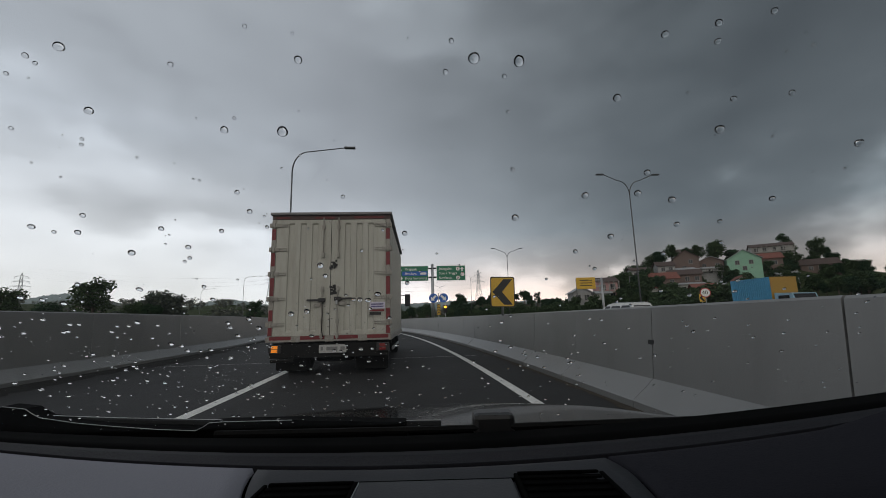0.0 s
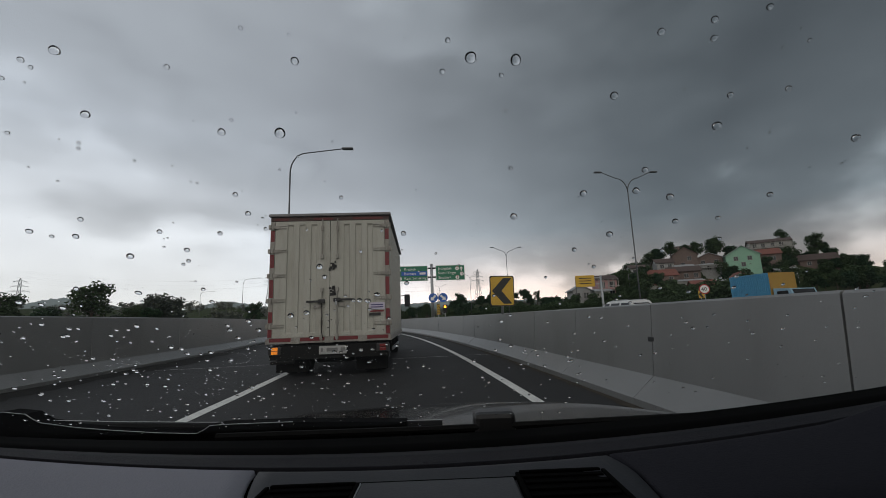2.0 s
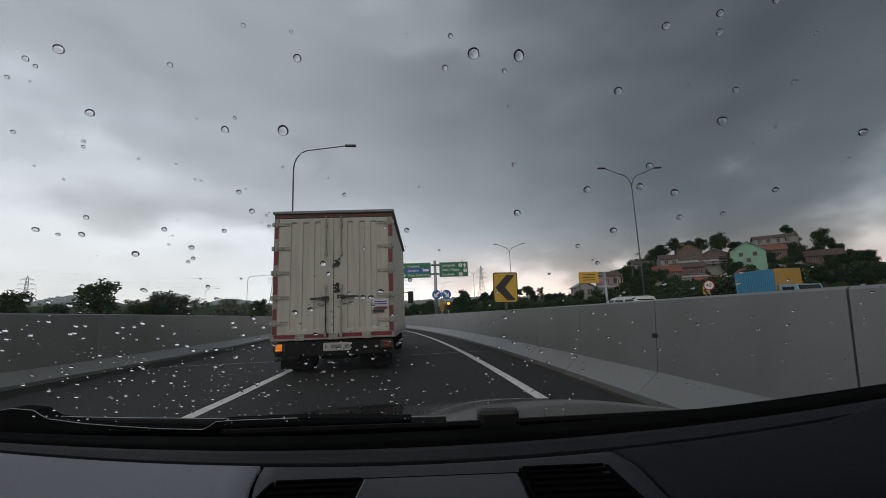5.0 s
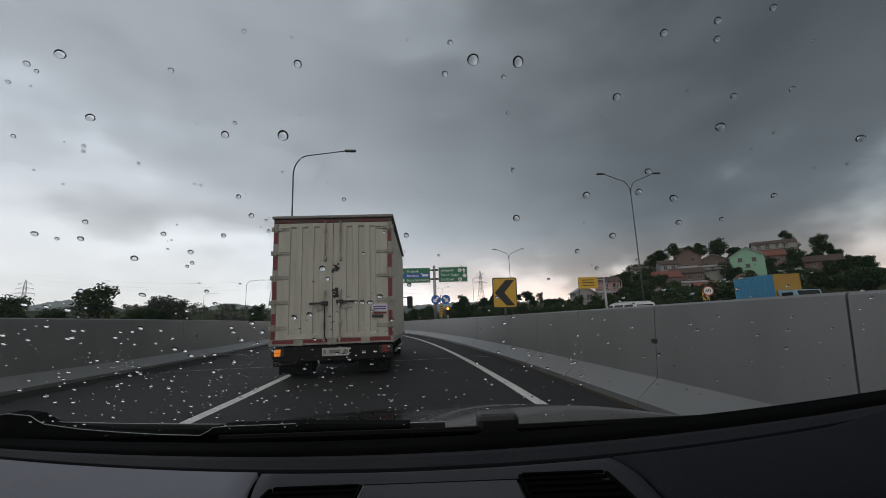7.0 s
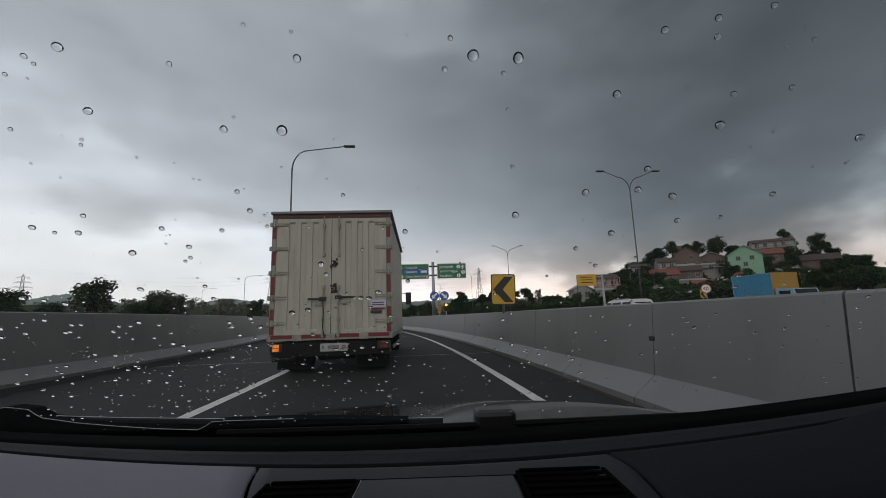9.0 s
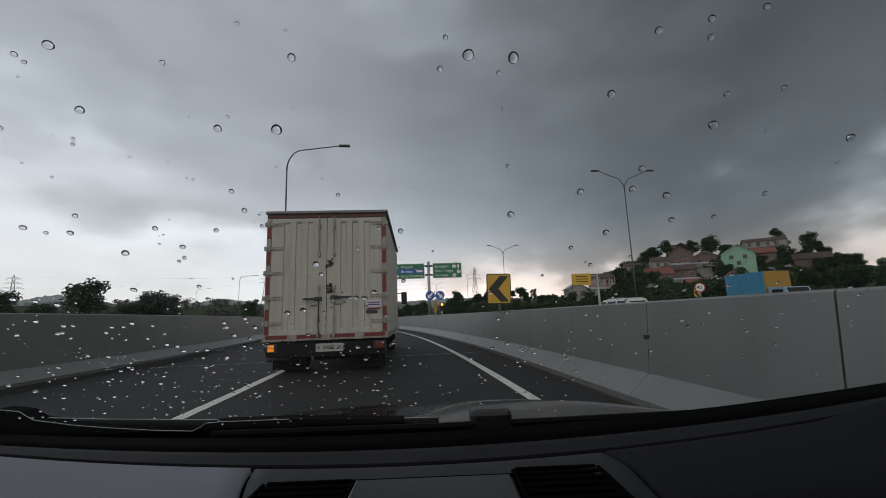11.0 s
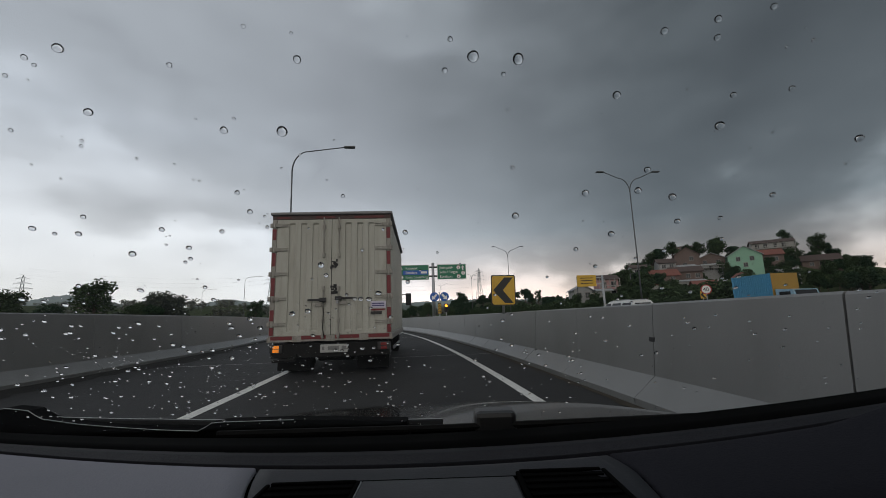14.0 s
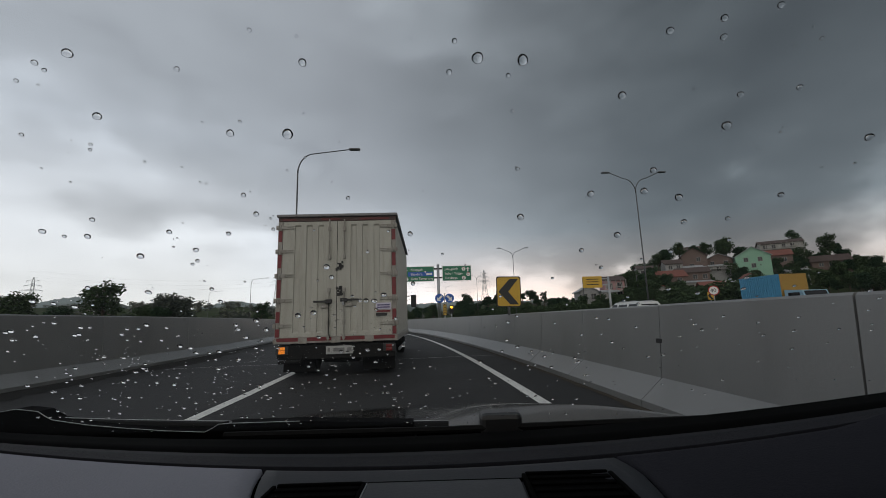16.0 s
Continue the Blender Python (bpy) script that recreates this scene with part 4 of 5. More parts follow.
def blue_truck(m):
    """A small cargo truck with a ribbed box; its cab looks to -y."""
    truck = thing("cargo_truck", m, "sky-blue ribbed cargo truck with yellow box front", "truck")
    for side in (-1, 1):
        skin = corrugated(0.0, 3.6, 0.85, 3.25, 0.0, even_channels(0.08, 3.5, 0.09, 0.09), 0.03)
        skin.transform(Matrix.Translation((side * 0.98, 0.0, 0)) @ Matrix.Rotation(radians(90), 4, "Z") @ Matrix.Diagonal((1, side, 1, 1)))
        part("side_wall", skin, SKY_BLUE, truck)
    part("box_front", boxed((-1.0, -0.05, 0.85), (1.0, 0.0, 3.3), 0.01), TRUCK_YELLOW, truck, "yellow front wall of the box")
    part("box_back", boxed((-0.97, 3.56, 0.85), (0.97, 3.62, 3.25), 0.01), SKY_BLUE, truck)
    part("roof", boxed((-1.0, 0.0, 3.25), (1.0, 3.62, 3.3), 0.01), SKY_BLUE, truck)
    part("bed", boxed((-1.0, 0.0, 0.72), (1.0, 3.62, 0.85), 0.01), UNDERSIDE, truck)
    bm = bmesh.new()
    prism(bm, ((-0.12, 0.5), (-1.72, 0.5), (-1.75, 1.15), (-1.42, 2.08), (-0.12, 2.16)), -0.9, 0.9)
    bm.transform(Matrix.Rotation(radians(90), 4, "Z") @ Matrix.Diagonal((1, -1, 1, 1)))
    cab = part("cab", bm, mat("pale_blue_cab_paint", (0.22, 0.36, 0.46), 0.3, var=0.06, coat=0.5), truck, "pale blue cab")
    glass = bmesh.new()
    prism(glass, ((-1.73, 1.26), (-1.755, 1.25), (-1.46, 2.03), (-1.435, 2.02)), -0.78, 0.78)
    glass.transform(Matrix.Rotation(radians(90), 4, "Z") @ Matrix.Diagonal((1, -1, 1, 1)))
    part("windscreen", glass, CAR_GLASS, cab)
    for side in (-1, 1):
        part("window", boxed((min(side * 0.895, side * 0.91), -1.25, 1.3), (max(side * 0.895, side * 0.91), -0.4, 1.95), 0.0), CAR_GLASS, cab)
        part("mirror", boxed((min(side * 1.0, side * 1.14), -1.6, 1.3), (max(side * 1.0, side * 1.14), -1.54, 1.65), 0.02), BLACK_PAINT, cab)
        for y in (-0.9, 2.6):
            bm = bmesh.new()
            wheel_disc(bm, min(side * 0.68, side * 0.92), max(side * 0.68, side * 0.92), 0.38, y, 0.38, inner=0.2)
            tyre = part("wheel", bm, RUBBER, truck, "", True)
            bm = bmesh.new()
            wheel_disc(bm, side * 0.8 - 0.03, side * 0.8 + 0.03, 0.205, y, 0.38, n=18)
            part("rim", bm, STEEL, tyre)
    part("chassis", boxed((-0.45, -1.5, 0.4), (0.45, 3.5, 0.72), 0.02), UNDERSIDE, truck)
    return truck


def white_car(m):
    """An estate car; its tail looks to -y."""
    ob = thing("estate_car", m, "white estate car with dark windows on the carriageway", "car")
    low = boxed((-0.82, 0.0, 0.28), (0.82, 4.2, 0.92), 0.10)
    part("body", low, CAR_WHITE, ob, smooth=False)
    rows = []
    for z, w, y0, y1 in ((0.90, 0.78, 0.05, 3.1), (1.22, 0.70, 0.16, 2.75), (1.50, 0.60, 0.34, 2.2), (1.55, 0.52, 0.5, 2.0)):
        rows.append([(-w, y0, z), (w, y0, z), (w, y1, z), (-w, y1, z), (-w, y0, z)])
    bm = loft(rows)
    bmesh.ops.remove_doubles(bm, verts=bm.verts, dist=1e-4)
    top = [v for v in bm.verts if v.co.z > 1.54]
    bmesh.ops.contextual_create(bm, geom=top)
    part("cabin", bm, CAR_WHITE, ob)
    for side in (-1, 1):
        for y0, y1 in ((0.32, 1.05), (1.12, 1.9), (1.96, 2.45)):
            q = [(side * 0.783, y0, 0.97), (side * 0.783, y1 + 0.1, 0.97), (side * 0.655, y1 - 0.05, 1.40), (side * 0.655, y0 + 0.05, 1.40)]
            g = bmesh.new()
            g.faces.new([g.verts.new(p) for p in q])
            made = bmesh.ops.extrude_face_region(g, geom=g.faces[:])
            for v in made["geom"]:
                if hasattr(v, "co"):
                    v.co.x -= side * 0.03
            part("window", g, CAR_GLASS, ob)
        part("tail_light", boxed((side * 0.72 - 0.09, -0.02, 0.62), (side * 0.72 + 0.09, 0.05, 0.86), 0.02), RED_LENS, ob)
        for y in (0.75, 3.35):
            bm = bmesh.new()
            wheel_disc(bm, min(side * 0.62, side * 0.82), max(side * 0.62, side * 0.82), 0.31, y, 0.31, inner=0.18)
            tyre = part("wheel", bm, RUBBER, ob, "", True)
            bm = bmesh.new()
            wheel_disc(bm, side * 0.74 - 0.03, side * 0.74 + 0.03, 0.185, y, 0.31, n=18)
            part("rim", bm, STEEL, tyre)
    g = bmesh.new()
    prism(g, ((-0.58, 0.99), (0.58, 0.99), (0.50, 1.42), (-0.50, 1.42)), 0.0, 0.02)
    g.transform(Matrix.Translation((0, 0.07, 0)) @ Matrix.Translation((0, 0, 0.99)) @ Matrix.Rotation(radians(-25), 4, "X") @ Matrix.Translation((0, 0, -0.99)))
    part("rear_window", g, CAR_GLASS, ob)
    for side in (-1, 1):
        part("roof_rail", tube(bmesh.new(), [(side * 0.52, 0.6, 1.575), (side * 0.52, 1.95, 1.575)], 0.015, n=6), STEEL, ob)
    return ob


blue_truck(pose(24.3, 28.8, 0.0, 0, 0, 4))
white_car(pose(10.7, 21.5, 0.0, 0, 0, 14))


# ---- pylons ----
def pylon(m, height=47.0):
    tower = thing("pylon", m, "distant grey lattice power pylon", "pylon", "power pylons on the skyline")
    bm = bmesh.new()
    levels = [(0, 4.0), (0.2, 3.0), (0.4, 2.1), (0.6, 1.3), (0.75, 1.0), (0.9, 0.8), (1.0, 0.15)]
    rings = [[Vector((sx * w, sy * w, f * height)) for sx, sy in ((-1, -1), (1, -1), (1, 1), (-1, 1))] for f, w in levels]
    for a, b in zip(rings, rings[1:]):
        for k in range(4):
            tube(bm, [a[k], b[k]], 0.16, n=4, cap=False)
            tube(bm, [a[k], b[(k + 1) % 4]], 0.09, n=4, cap=False)
            tube(bm, [a[(k + 1) % 4], b[k]], 0.09, n=4, cap=False)
    part("tower", bm, PYLON, tower)
    for f, reach in ((0.70, 6.5), (0.81, 5.4), (0.92, 4.2)):
        bm = bmesh.new()
        for s in (-1, 1):
            tube(bm, [(s * reach, 0, f * height), (0, 0, f * height + 1.2)], 0.12, n=4)
            tube(bm, [(s * reach, 0, f * height), (0, 0, f * height - 0.4)], 0.12, n=4)
            tube(bm, [(s * reach, 0, f * height), (s * reach, 0, f * height - 1.8)], 0.10, n=4)
        part("crossarm", bm, PYLON, tower)
    return tower


# steel grey lifted so that the distance haze sits in its colour
PYLON = mat("haze_paled_pylon", (0.36, 0.38, 0.40), 0.8, var=0.1, scale=0.2, bump=0.0, spec=0.2)
first = pylon(pose(36.8, 400, terrain(36.8, 400) + 6, 0, 0, 20), 38)
copy_thing(first, pose(-189.5, 450, terrain(-189.5, 450) + 3, 0, 0, 30))
copy_thing(first, pose(-361.5, 350, terrain(-361.5, 350) - 9, 0, 0, 40))

# ---- houses on the hillside ----
PLASTER = {
    "pink": mat("pink_plaster", (0.40, 0.22, 0.22), 0.85, var=0.14, scale=0.5, fine=5, bump=0.1, dirt=(0.25, 0.18, 0.17)),
    "white": mat("whitewashed_plaster", (0.30, 0.295, 0.28), 0.9, var=0.14, scale=0.5, fine=5, bump=0.1, dirt=(0.15, 0.14, 0.125), dirt_amount=0.6),
    "green": mat("mint_green_plaster", (0.23, 0.40, 0.295), 0.8, var=0.14, scale=0.5, fine=5, bump=0.1, dirt=(0.16, 0.34, 0.24)),
    "brown": mat("bare_brick_and_render", (0.135, 0.098, 0.086), 0.9, var=0.2, scale=0.6, fine=6, bump=0.2, dirt=(0.085, 0.07, 0.062)),
    "grey": mat("grey_render", (0.27, 0.27, 0.27), 0.9, var=0.15, scale=0.5, fine=5, bump=0.1, dirt=(0.17, 0.16, 0.15)),
}
ROOF = {
    "red": mat("weathered_red_roof_tiles", (0.17, 0.065, 0.05), 0.9, var=0.3, scale=0.8, fine=6, bump=0.4),
    "dark": mat("dark_brown_roof_tiles", (0.07, 0.05, 0.045), 0.9, var=0.3, scale=0.8, fine=6, bump=0.4),
    "grey": mat("grey_sheet_roof", (0.26, 0.27, 0.28), 0.7, var=0.2, scale=0.8, fine=6, bump=0.2),
}
PANE = mat("dark_window_pane", (0.02, 0.023, 0.027), 0.12, var=0.1, scale=2, bump=0.0)
FRAME = mat("pale_window_frame", (0.22, 0.21, 0.20), 0.6, var=0.1, scale=3)


def house(x, y, w, d, h, pitch, wall, roof, label, turn=0.0, gable_front=True, windows=((0, 0.5),), balcony=False, base=None, name="house", hill=True):
    """A house that stands on the slope: walls, a ridged roof with eaves, windows with panes; its front looks to -y."""
    if hill:
        x, y = on_hill(x, y)
        turn += HILL_TURN
    z = (terrain(x, y) if base is None else base)
    ob = thing(name, pose(x, y, z, 0, 0, turn), label, "house", "houses on the hillside")
    sink = 6.0
    bm = bmesh.new()
    box(bm, (-w / 2, -d / 2, -sink), (w / 2, d / 2, h))
    rise = pitch
    if gable_front:
        prism(bm, ((-w / 2, h), (w / 2, h), (0, h + rise)), -d / 2, d / 2)
    else:
        t = Matrix.Rotation(radians(90), 4, "Z")
        prism(bm, ((-d / 2, h), (d / 2, h), (0, h + rise)), -w / 2, w / 2, t)
    part("wall", bm, PLASTER[wall], ob)
    bm = bmesh.new()
    span, run = (w, d) if gable_front else (d, w)
    e = 0.45
    slope = rise / (span / 2)
    outline = ((-span / 2 - e, h - e * slope), (0, h + rise), (span / 2 + e, h - e * slope), (span / 2 + e, h - e * slope + 0.16), (0, h + rise + 0.18), (-span / 2 - e, h - e * slope + 0.16))
    prism(bm, outline, -run / 2 - e, run / 2 + e, Matrix() if gable_front else Matrix.Rotation(radians(90), 4, "Z"))
    part("roof", bm, ROOF[roof], ob)
    for fx, fz in windows:
        cx, cz = fx * w / 2, fz * h
        ww, wh = 0.55, 0.62
        win = bmesh.new()
        for lo, hi in (((-ww - 0.08, wh), (ww + 0.08, wh + 0.1)), ((-ww - 0.14, -wh - 0.12), (ww + 0.14, -wh)), ((-ww - 0.08, -wh), (-ww, wh)), ((ww, -wh), (ww + 0.08, wh)), ((-0.035, -wh), (0.035, wh))):
            box(win, (cx + lo[0], -d / 2 - 0.07, cz + lo[1]), (cx + hi[0], -d / 2 - 0.001, cz + hi[1]))
        f = part("window", win, FRAME, ob)
        part("pane", boxed((cx - ww, -d / 2 - 0.03, cz - wh), (cx + ww, -d / 2 - 0.004, cz + wh)), PANE, f)
    if balcony:
        bm = bmesh.new()
        box(bm, (-w / 2 - 0.2, -d / 2 - 1.3, h * 0.5 - 0.12), (w / 2 + 0.2, -d / 2, h * 0.5))
        slab_part = part("balcony", bm, PLASTER["white"], ob, "pale balcony slab")
        n = max(4, int(w / 1.6))
        for i in range(n + 1):
            bx = -w / 2 + w * i / n
            part("balcony_post", boxed((bx - 0.08, -d / 2 - 1.28, h * 0.5), (bx + 0.08, -d / 2 - 1.12, h)), PLASTER["white"], slab_part)
        part("balcony_rail", boxed((-w / 2 - 0.2, -d / 2 - 1.30, h * 0.5 + 0.75), (w / 2 + 0.2, -d / 2 - 1.20, h * 0.5 + 0.9)), PLASTER["white"], slab_part)
    return ob


house(40.6, 70, 4.6, 6, 5.0, 1.1, "pink", "dark", "pink two-storey house with a dark roof", -16, False, ((-0.5, 0.72), (0.45, 0.3), (0.5, 0.75)), True, 4.0)
house(35.0, 73, 4.4, 6, 2.7, 1.2, "grey", "grey", "low grey house with a sheet roof", -12, True, ((-0.45, 0.5), (0.5, 0.5)), base=4.0)
house(38.0, 67, 3.2, 3, 2.0, 0.4, "white", "grey", "low white shed below the pink house", -14, False, ((0.0, 0.5),), base=4.1, name="shed")
house(77.5, 86, 7.0, 5, 2.8, 0.5, "white", "grey", "long low whitewashed building", -25, False, ((-0.6, 0.5), (0.35, 0.5)), base=6.6)
house(84.8, 84.5, 5.6, 4, 2.5, 0.5, "grey", "grey", "low grey annexe with a sheet roof", -22, False, ((-0.3, 0.5), (0.6, 0.5)), base=6.5, name="annexe")
house(73.0, 92, 8, 6, 2.8, 1.9, "brown", "red", "brick house with a weathered red roof", -20, False, ((-0.5, 0.55), (0.5, 0.55)), base=9.0)
house(82.5, 94, 9, 6, 3.4, 1.6, "brown", "dark", "brown house with a broad dark roof", -30, False, ((-0.6, 0.55), (0.1, 0.55), (0.7, 0.55)), base=9.8)
house(91.0, 103, 7.6, 7, 5.0, 2.6, "brown", "dark", "tall bare-brick house with a gable", -34, True, ((0.35, 0.72), (-0.2, 0.3)), base=14.8)
house(81.0, 101, 5.4, 5, 3.0, 1.4, "grey", "dark", "small grey house with a dark roof", -20, False, ((-0.4, 0.55), (0.5, 0.55)), base=14.0)
house(85.5, 97, 5.0, 4, 1.8, 0.8, "white", "grey", "pale terrace with a lean-to roof", -26, False, ((0.0, 0.5),), True, 13.2, name="terrace")
house(100.5, 103, 8, 6, 3.0, 1.8, "brown", "grey", "house with a grey roof and pale veranda", -34, True, ((-0.5, 0.5), (0.5, 0.5)), False, 15.6)
house(94.5, 98, 8.5, 4, 2.0, 0.5, "grey", "grey", "long pale veranda on the slope", -30, False, ((-0.6, 0.5), (0.2, 0.5)), True, 13.6, name="veranda")
house(107.5, 97, 9.6, 9, 5.0, 3.0, "green", "grey", "mint-green plastered house with a gable", -34, True, ((-0.4, 0.75), (0.4, 0.75), (0.0, 0.35)), base=13.5)
house(134.0, 110, 13, 7, 4.8, 1.3, "white", "dark", "white two-storey house with long balconies", -38, False, ((-0.75, 0.75), (-0.35, 0.75), (0.1, 0.75), (0.5, 0.75), (-0.6, 0.25), (0.3, 0.25)), True, 20.6)
house(147.0, 104, 11, 7, 3.0, 2.2, "brown", "dark", "long brown house with a dark roof", -40, False, ((-0.5, 0.55), (0.0, 0.55), (0.6, 0.55)), base=14.6)
house(76.0, 79, 6.0, 4, 2.4, 1.2, "brown", "red", "low brick house with a faded red roof", -22, False, ((-0.4, 0.5), (0.4, 0.5)), base=5.4)
house(116.5, 90, 5.5, 5, 3.2, 0.6, "grey", "grey", "grey house with a flat sheet roof", -34, False, ((-0.4, 0.55), (0.4, 0.55)), base=9.5)
house(60.0, 79, 5.0, 4, 2.6, 1.1, "white", "red", "small whitewashed house among bushes", -18, True, ((0.0, 0.5),), base=4.4)
house(90.0, 81, 4.6, 5, 3.2, 1.8, "white", "red", "small white house with a red gable roof", -28, True, ((0.0, 0.5),), base=6.2)
house(66.5, 95, 4.6, 5, 3.2, 1.0, "grey", "dark", "grey two-storey house among the trees", -18, False, ((-0.4, 0.6), (0.4, 0.6)), base=11.5)
house(20.5, 141, 6.0, 6, 2.2, 1.5, "white", "dark", "distant pale house above the trees", 0, False, ((-0.4, 0.5), (0.4, 0.5)), base=6.6, hill=False)
house(103.0, 118, 8.0, 7, 4.0, 1.8, "grey", "dark", "grey house near the hilltop", -30, False, ((-0.5, 0.6), (0.5, 0.6)), base=20.0)
house(120.0, 100, 9.0, 7, 4.2, 2.0, "brown", "red", "brick house with a red roof", -36, False, ((-0.5, 0.6), (0.5, 0.6)), base=15.0)
house(-112, 130, 9.0, 8, 3.2, 3.4, "grey", "dark", "dark-roofed house beyond the barrier", 20, True, ((0.0, 0.5),), base=1.6, hill=False)

# ---- poles and cables ----
def utility_pole(m, height):
    pole = thing("utility_pole", m, "thin grey utility pole among the houses", "utility pole", "utility poles on the hillside")
    part("pole", tube(bmesh.new(), [(0, 0, -1), (0, 0, height)], 0.13, 0.09, n=8), POLE, pole)
    part("bracket", tube(bmesh.new(), [(0, 0, height - 0.25), (0.5, 0, height - 0.05), (1.1, 0, height)], 0.05, 0.035, n=6), POLE, pole)
    return pole


for u, v, z in ((45, 66, 3.4), (32, 68, 3.0), (93, 90, 7.0)):
    utility_pole(pose(*on_hill(u, v), z, 0, 0, 10), 6.8)


def cable(a, b, sag, name="power_cable"):
    a, b = Vector(a), Vector(b)
    pts = [a.lerp(b, i / 24) - Vector((0, 0, sag * 4 * (i / 24) * (1 - i / 24))) for i in range(25)]
    return tagged(part(name, tube(bmesh.new(), pts, 0.018, n=4), DARK_STEEL), "thin sagging power cable between distant pylons", "cable", "power cables")


for z, reach in ((26, 6.5), (30, 5.4), (34.5, 4.2)):
    for s in (-1, 1):
        cable((36.8 + s * reach, 400, terrain(36.8, 400) + z), (-189.5 + s * reach, 450, terrain(-189.5, 450) + 3 + z), 6)
        cable((-189.5 + s * reach, 450, terrain(-189.5, 450) + 3 + z), (-361.5 + s * reach, 350, terrain(-361.5, 350) + z), 6)

# ---- trees ----
def leaf_material(name, col):
    m = mat(name, col, 0.8, var=0.3, scale=0.6, fine=3, bump=0.0, spec=0.1)
    t = m.node_tree
    b = t.nodes["Principled BSDF"]
    rnd = t.nodes.new("ShaderNodeNewGeometry").outputs["Random Per Island"]
    old = b.inputs["Base Color"].links[0].from_socket
    t.links.new(blend(t, "MULTIPLY", 1.0, old, ramp(t, rnd, ((0.0, (0.6, 0.62, 0.6)), (0.6, (1.0, 1.0, 1.0)), (1.0, (1.3, 1.25, 1.0))))), b.inputs["Base Color"])
    return m


LEAVES = [leaf_material("dark_green_leaves", (0.034, 0.062, 0.034)), leaf_material("olive_leaves", (0.044, 0.070, 0.036)), leaf_material("deep_green_leaves", (0.028, 0.055, 0.031))]
# two greyer greens with the distance haze put into the leaf colour
HAZE_PALED_LEAVES = leaf_material("leaves_haze_in_colour", (0.078, 0.094, 0.084))
FAR_HAZE_LEAVES = leaf_material("distant_leaves_haze_in_colour", (0.115, 0.125, 0.115))
BARK = mat("bark", (0.07, 0.055, 0.042), 0.95, var=0.3, scale=4, bump=0.4, stretch=(1, 1, 0.3))


def leaf_cloud(verts, faces, rng, centre, r, count, size, squash=0.8):
    """Small leaf sprays scattered through a clump, thicker towards its skin."""
    for _ in range(count):
        d = Vector((rng.gauss(0, 1), rng.gauss(0, 1), rng.gauss(0, 1))).normalized()
        p = centre + Vector((d.x, d.y, d.z * squash)) * r * (0.25 + 0.8 * rng.random() ** 0.7)
        u = Vector((rng.gauss(0, 1), rng.gauss(0, 1), rng.gauss(0, 0.6))).normalized()
        w = u.cross(Vector((rng.gauss(0, 1), rng.gauss(0, 1), rng.gauss(0, 1)))).normalized()
        a, b = size * rng.uniform(0.6, 1.3), size * rng.uniform(0.35, 0.8)
        i = len(verts)
        verts += [p - u * a, p + w * b * 0.9 + u * a * 0.1, p + u * a, p - w * b + u * a * 0.1]
        faces.append((i, i + 1, i + 2, i + 3))


def tree(m, seed, height, spread, label, clumps=14, per=150, leaf=0.26, tall=0.55, group="trees by the road", name="tree"):
    rng = random.Random(seed)
    ob = thing(name, m, label, "tree", group)
    bm = bmesh.new()
    top = Vector((rng.uniform(-0.3, 0.3), rng.uniform(-0.3, 0.3), height * 0.7))
    bend_at = Vector((rng.uniform(-0.2, 0.2), rng.uniform(-0.2, 0.2), height * 0.35))
    tube(bm, [(0, 0, -0.6), bend_at, top], 0.035 * height, 0.012 * height, n=7)
    verts, faces = [], []
    for i in range(clumps):
        a = i * 2.4 + rng.uniform(-0.5, 0.5)
        f = (i + 0.5) / clumps
        out = spread * (0.25 + 0.75 * rng.random()) * (1.0 - 0.55 * max(0.0, f - 0.45))
        c = Vector((math.cos(a) * out * 0.75, math.sin(a) * out * 0.75, height * (1 - tall) + height * tall * f * 0.92 + rng.uniform(-0.3, 0.3)))
        start = bend_at.lerp(top, min(1.0, 0.2 + 0.8 * f))
        tube(bm, [start, start.lerp(c, 0.55) + Vector((0, 0, 0.2)), c], 0.011 * height, 0.004 * height, n=5)
        leaf_cloud(verts, faces, rng, c, spread * rng.uniform(0.28, 0.46), per, leaf)
    part("trunk", bm, BARK, ob)
    me = bpy.data.meshes.new("crown")
    me.from_pydata(verts, [], faces)
    me.materials.append(LEAVES[seed % 3])
    crown = new("crown", me)
    crown.parent = ob
    return ob


KINDS = (
    dict(seed=1, height=8.0, spread=3.4, label="broad dark-green leafy tree"),
    dict(seed=2, height=6.2, spread=2.6, label="rounded olive-green leafy tree"),
    dict(seed=3, height=9.5, spread=3.0, label="tall deep-green leafy tree", tall=0.65),
    dict(seed=4, height=4.2, spread=2.6, label="low dark-green bushy tree", tall=0.85, per=160),
    dict(seed=5, height=7.0, spread=3.8, label="spreading flat-topped green tree", tall=0.40),
)
MODELS = {}


def plant(kind, x, y, size=1.0, z=None):
    spot = Matrix.Translation((x, y, terrain(x, y) if z is None else z)) @ Matrix.Rotation(x * 7.3 + y, 4, "Z") @ Matrix.Diagonal((size, size, size * (0.9 + 0.2 * ((x * 3.7) % 1)), 1))
    if kind not in MODELS:
        MODELS[kind] = tree(spot, **KINDS[kind])
        return MODELS[kind]
    made = copy_thing(MODELS[kind], Matrix())
    made.matrix_basis = spot
    return made


rng = random.Random(11)
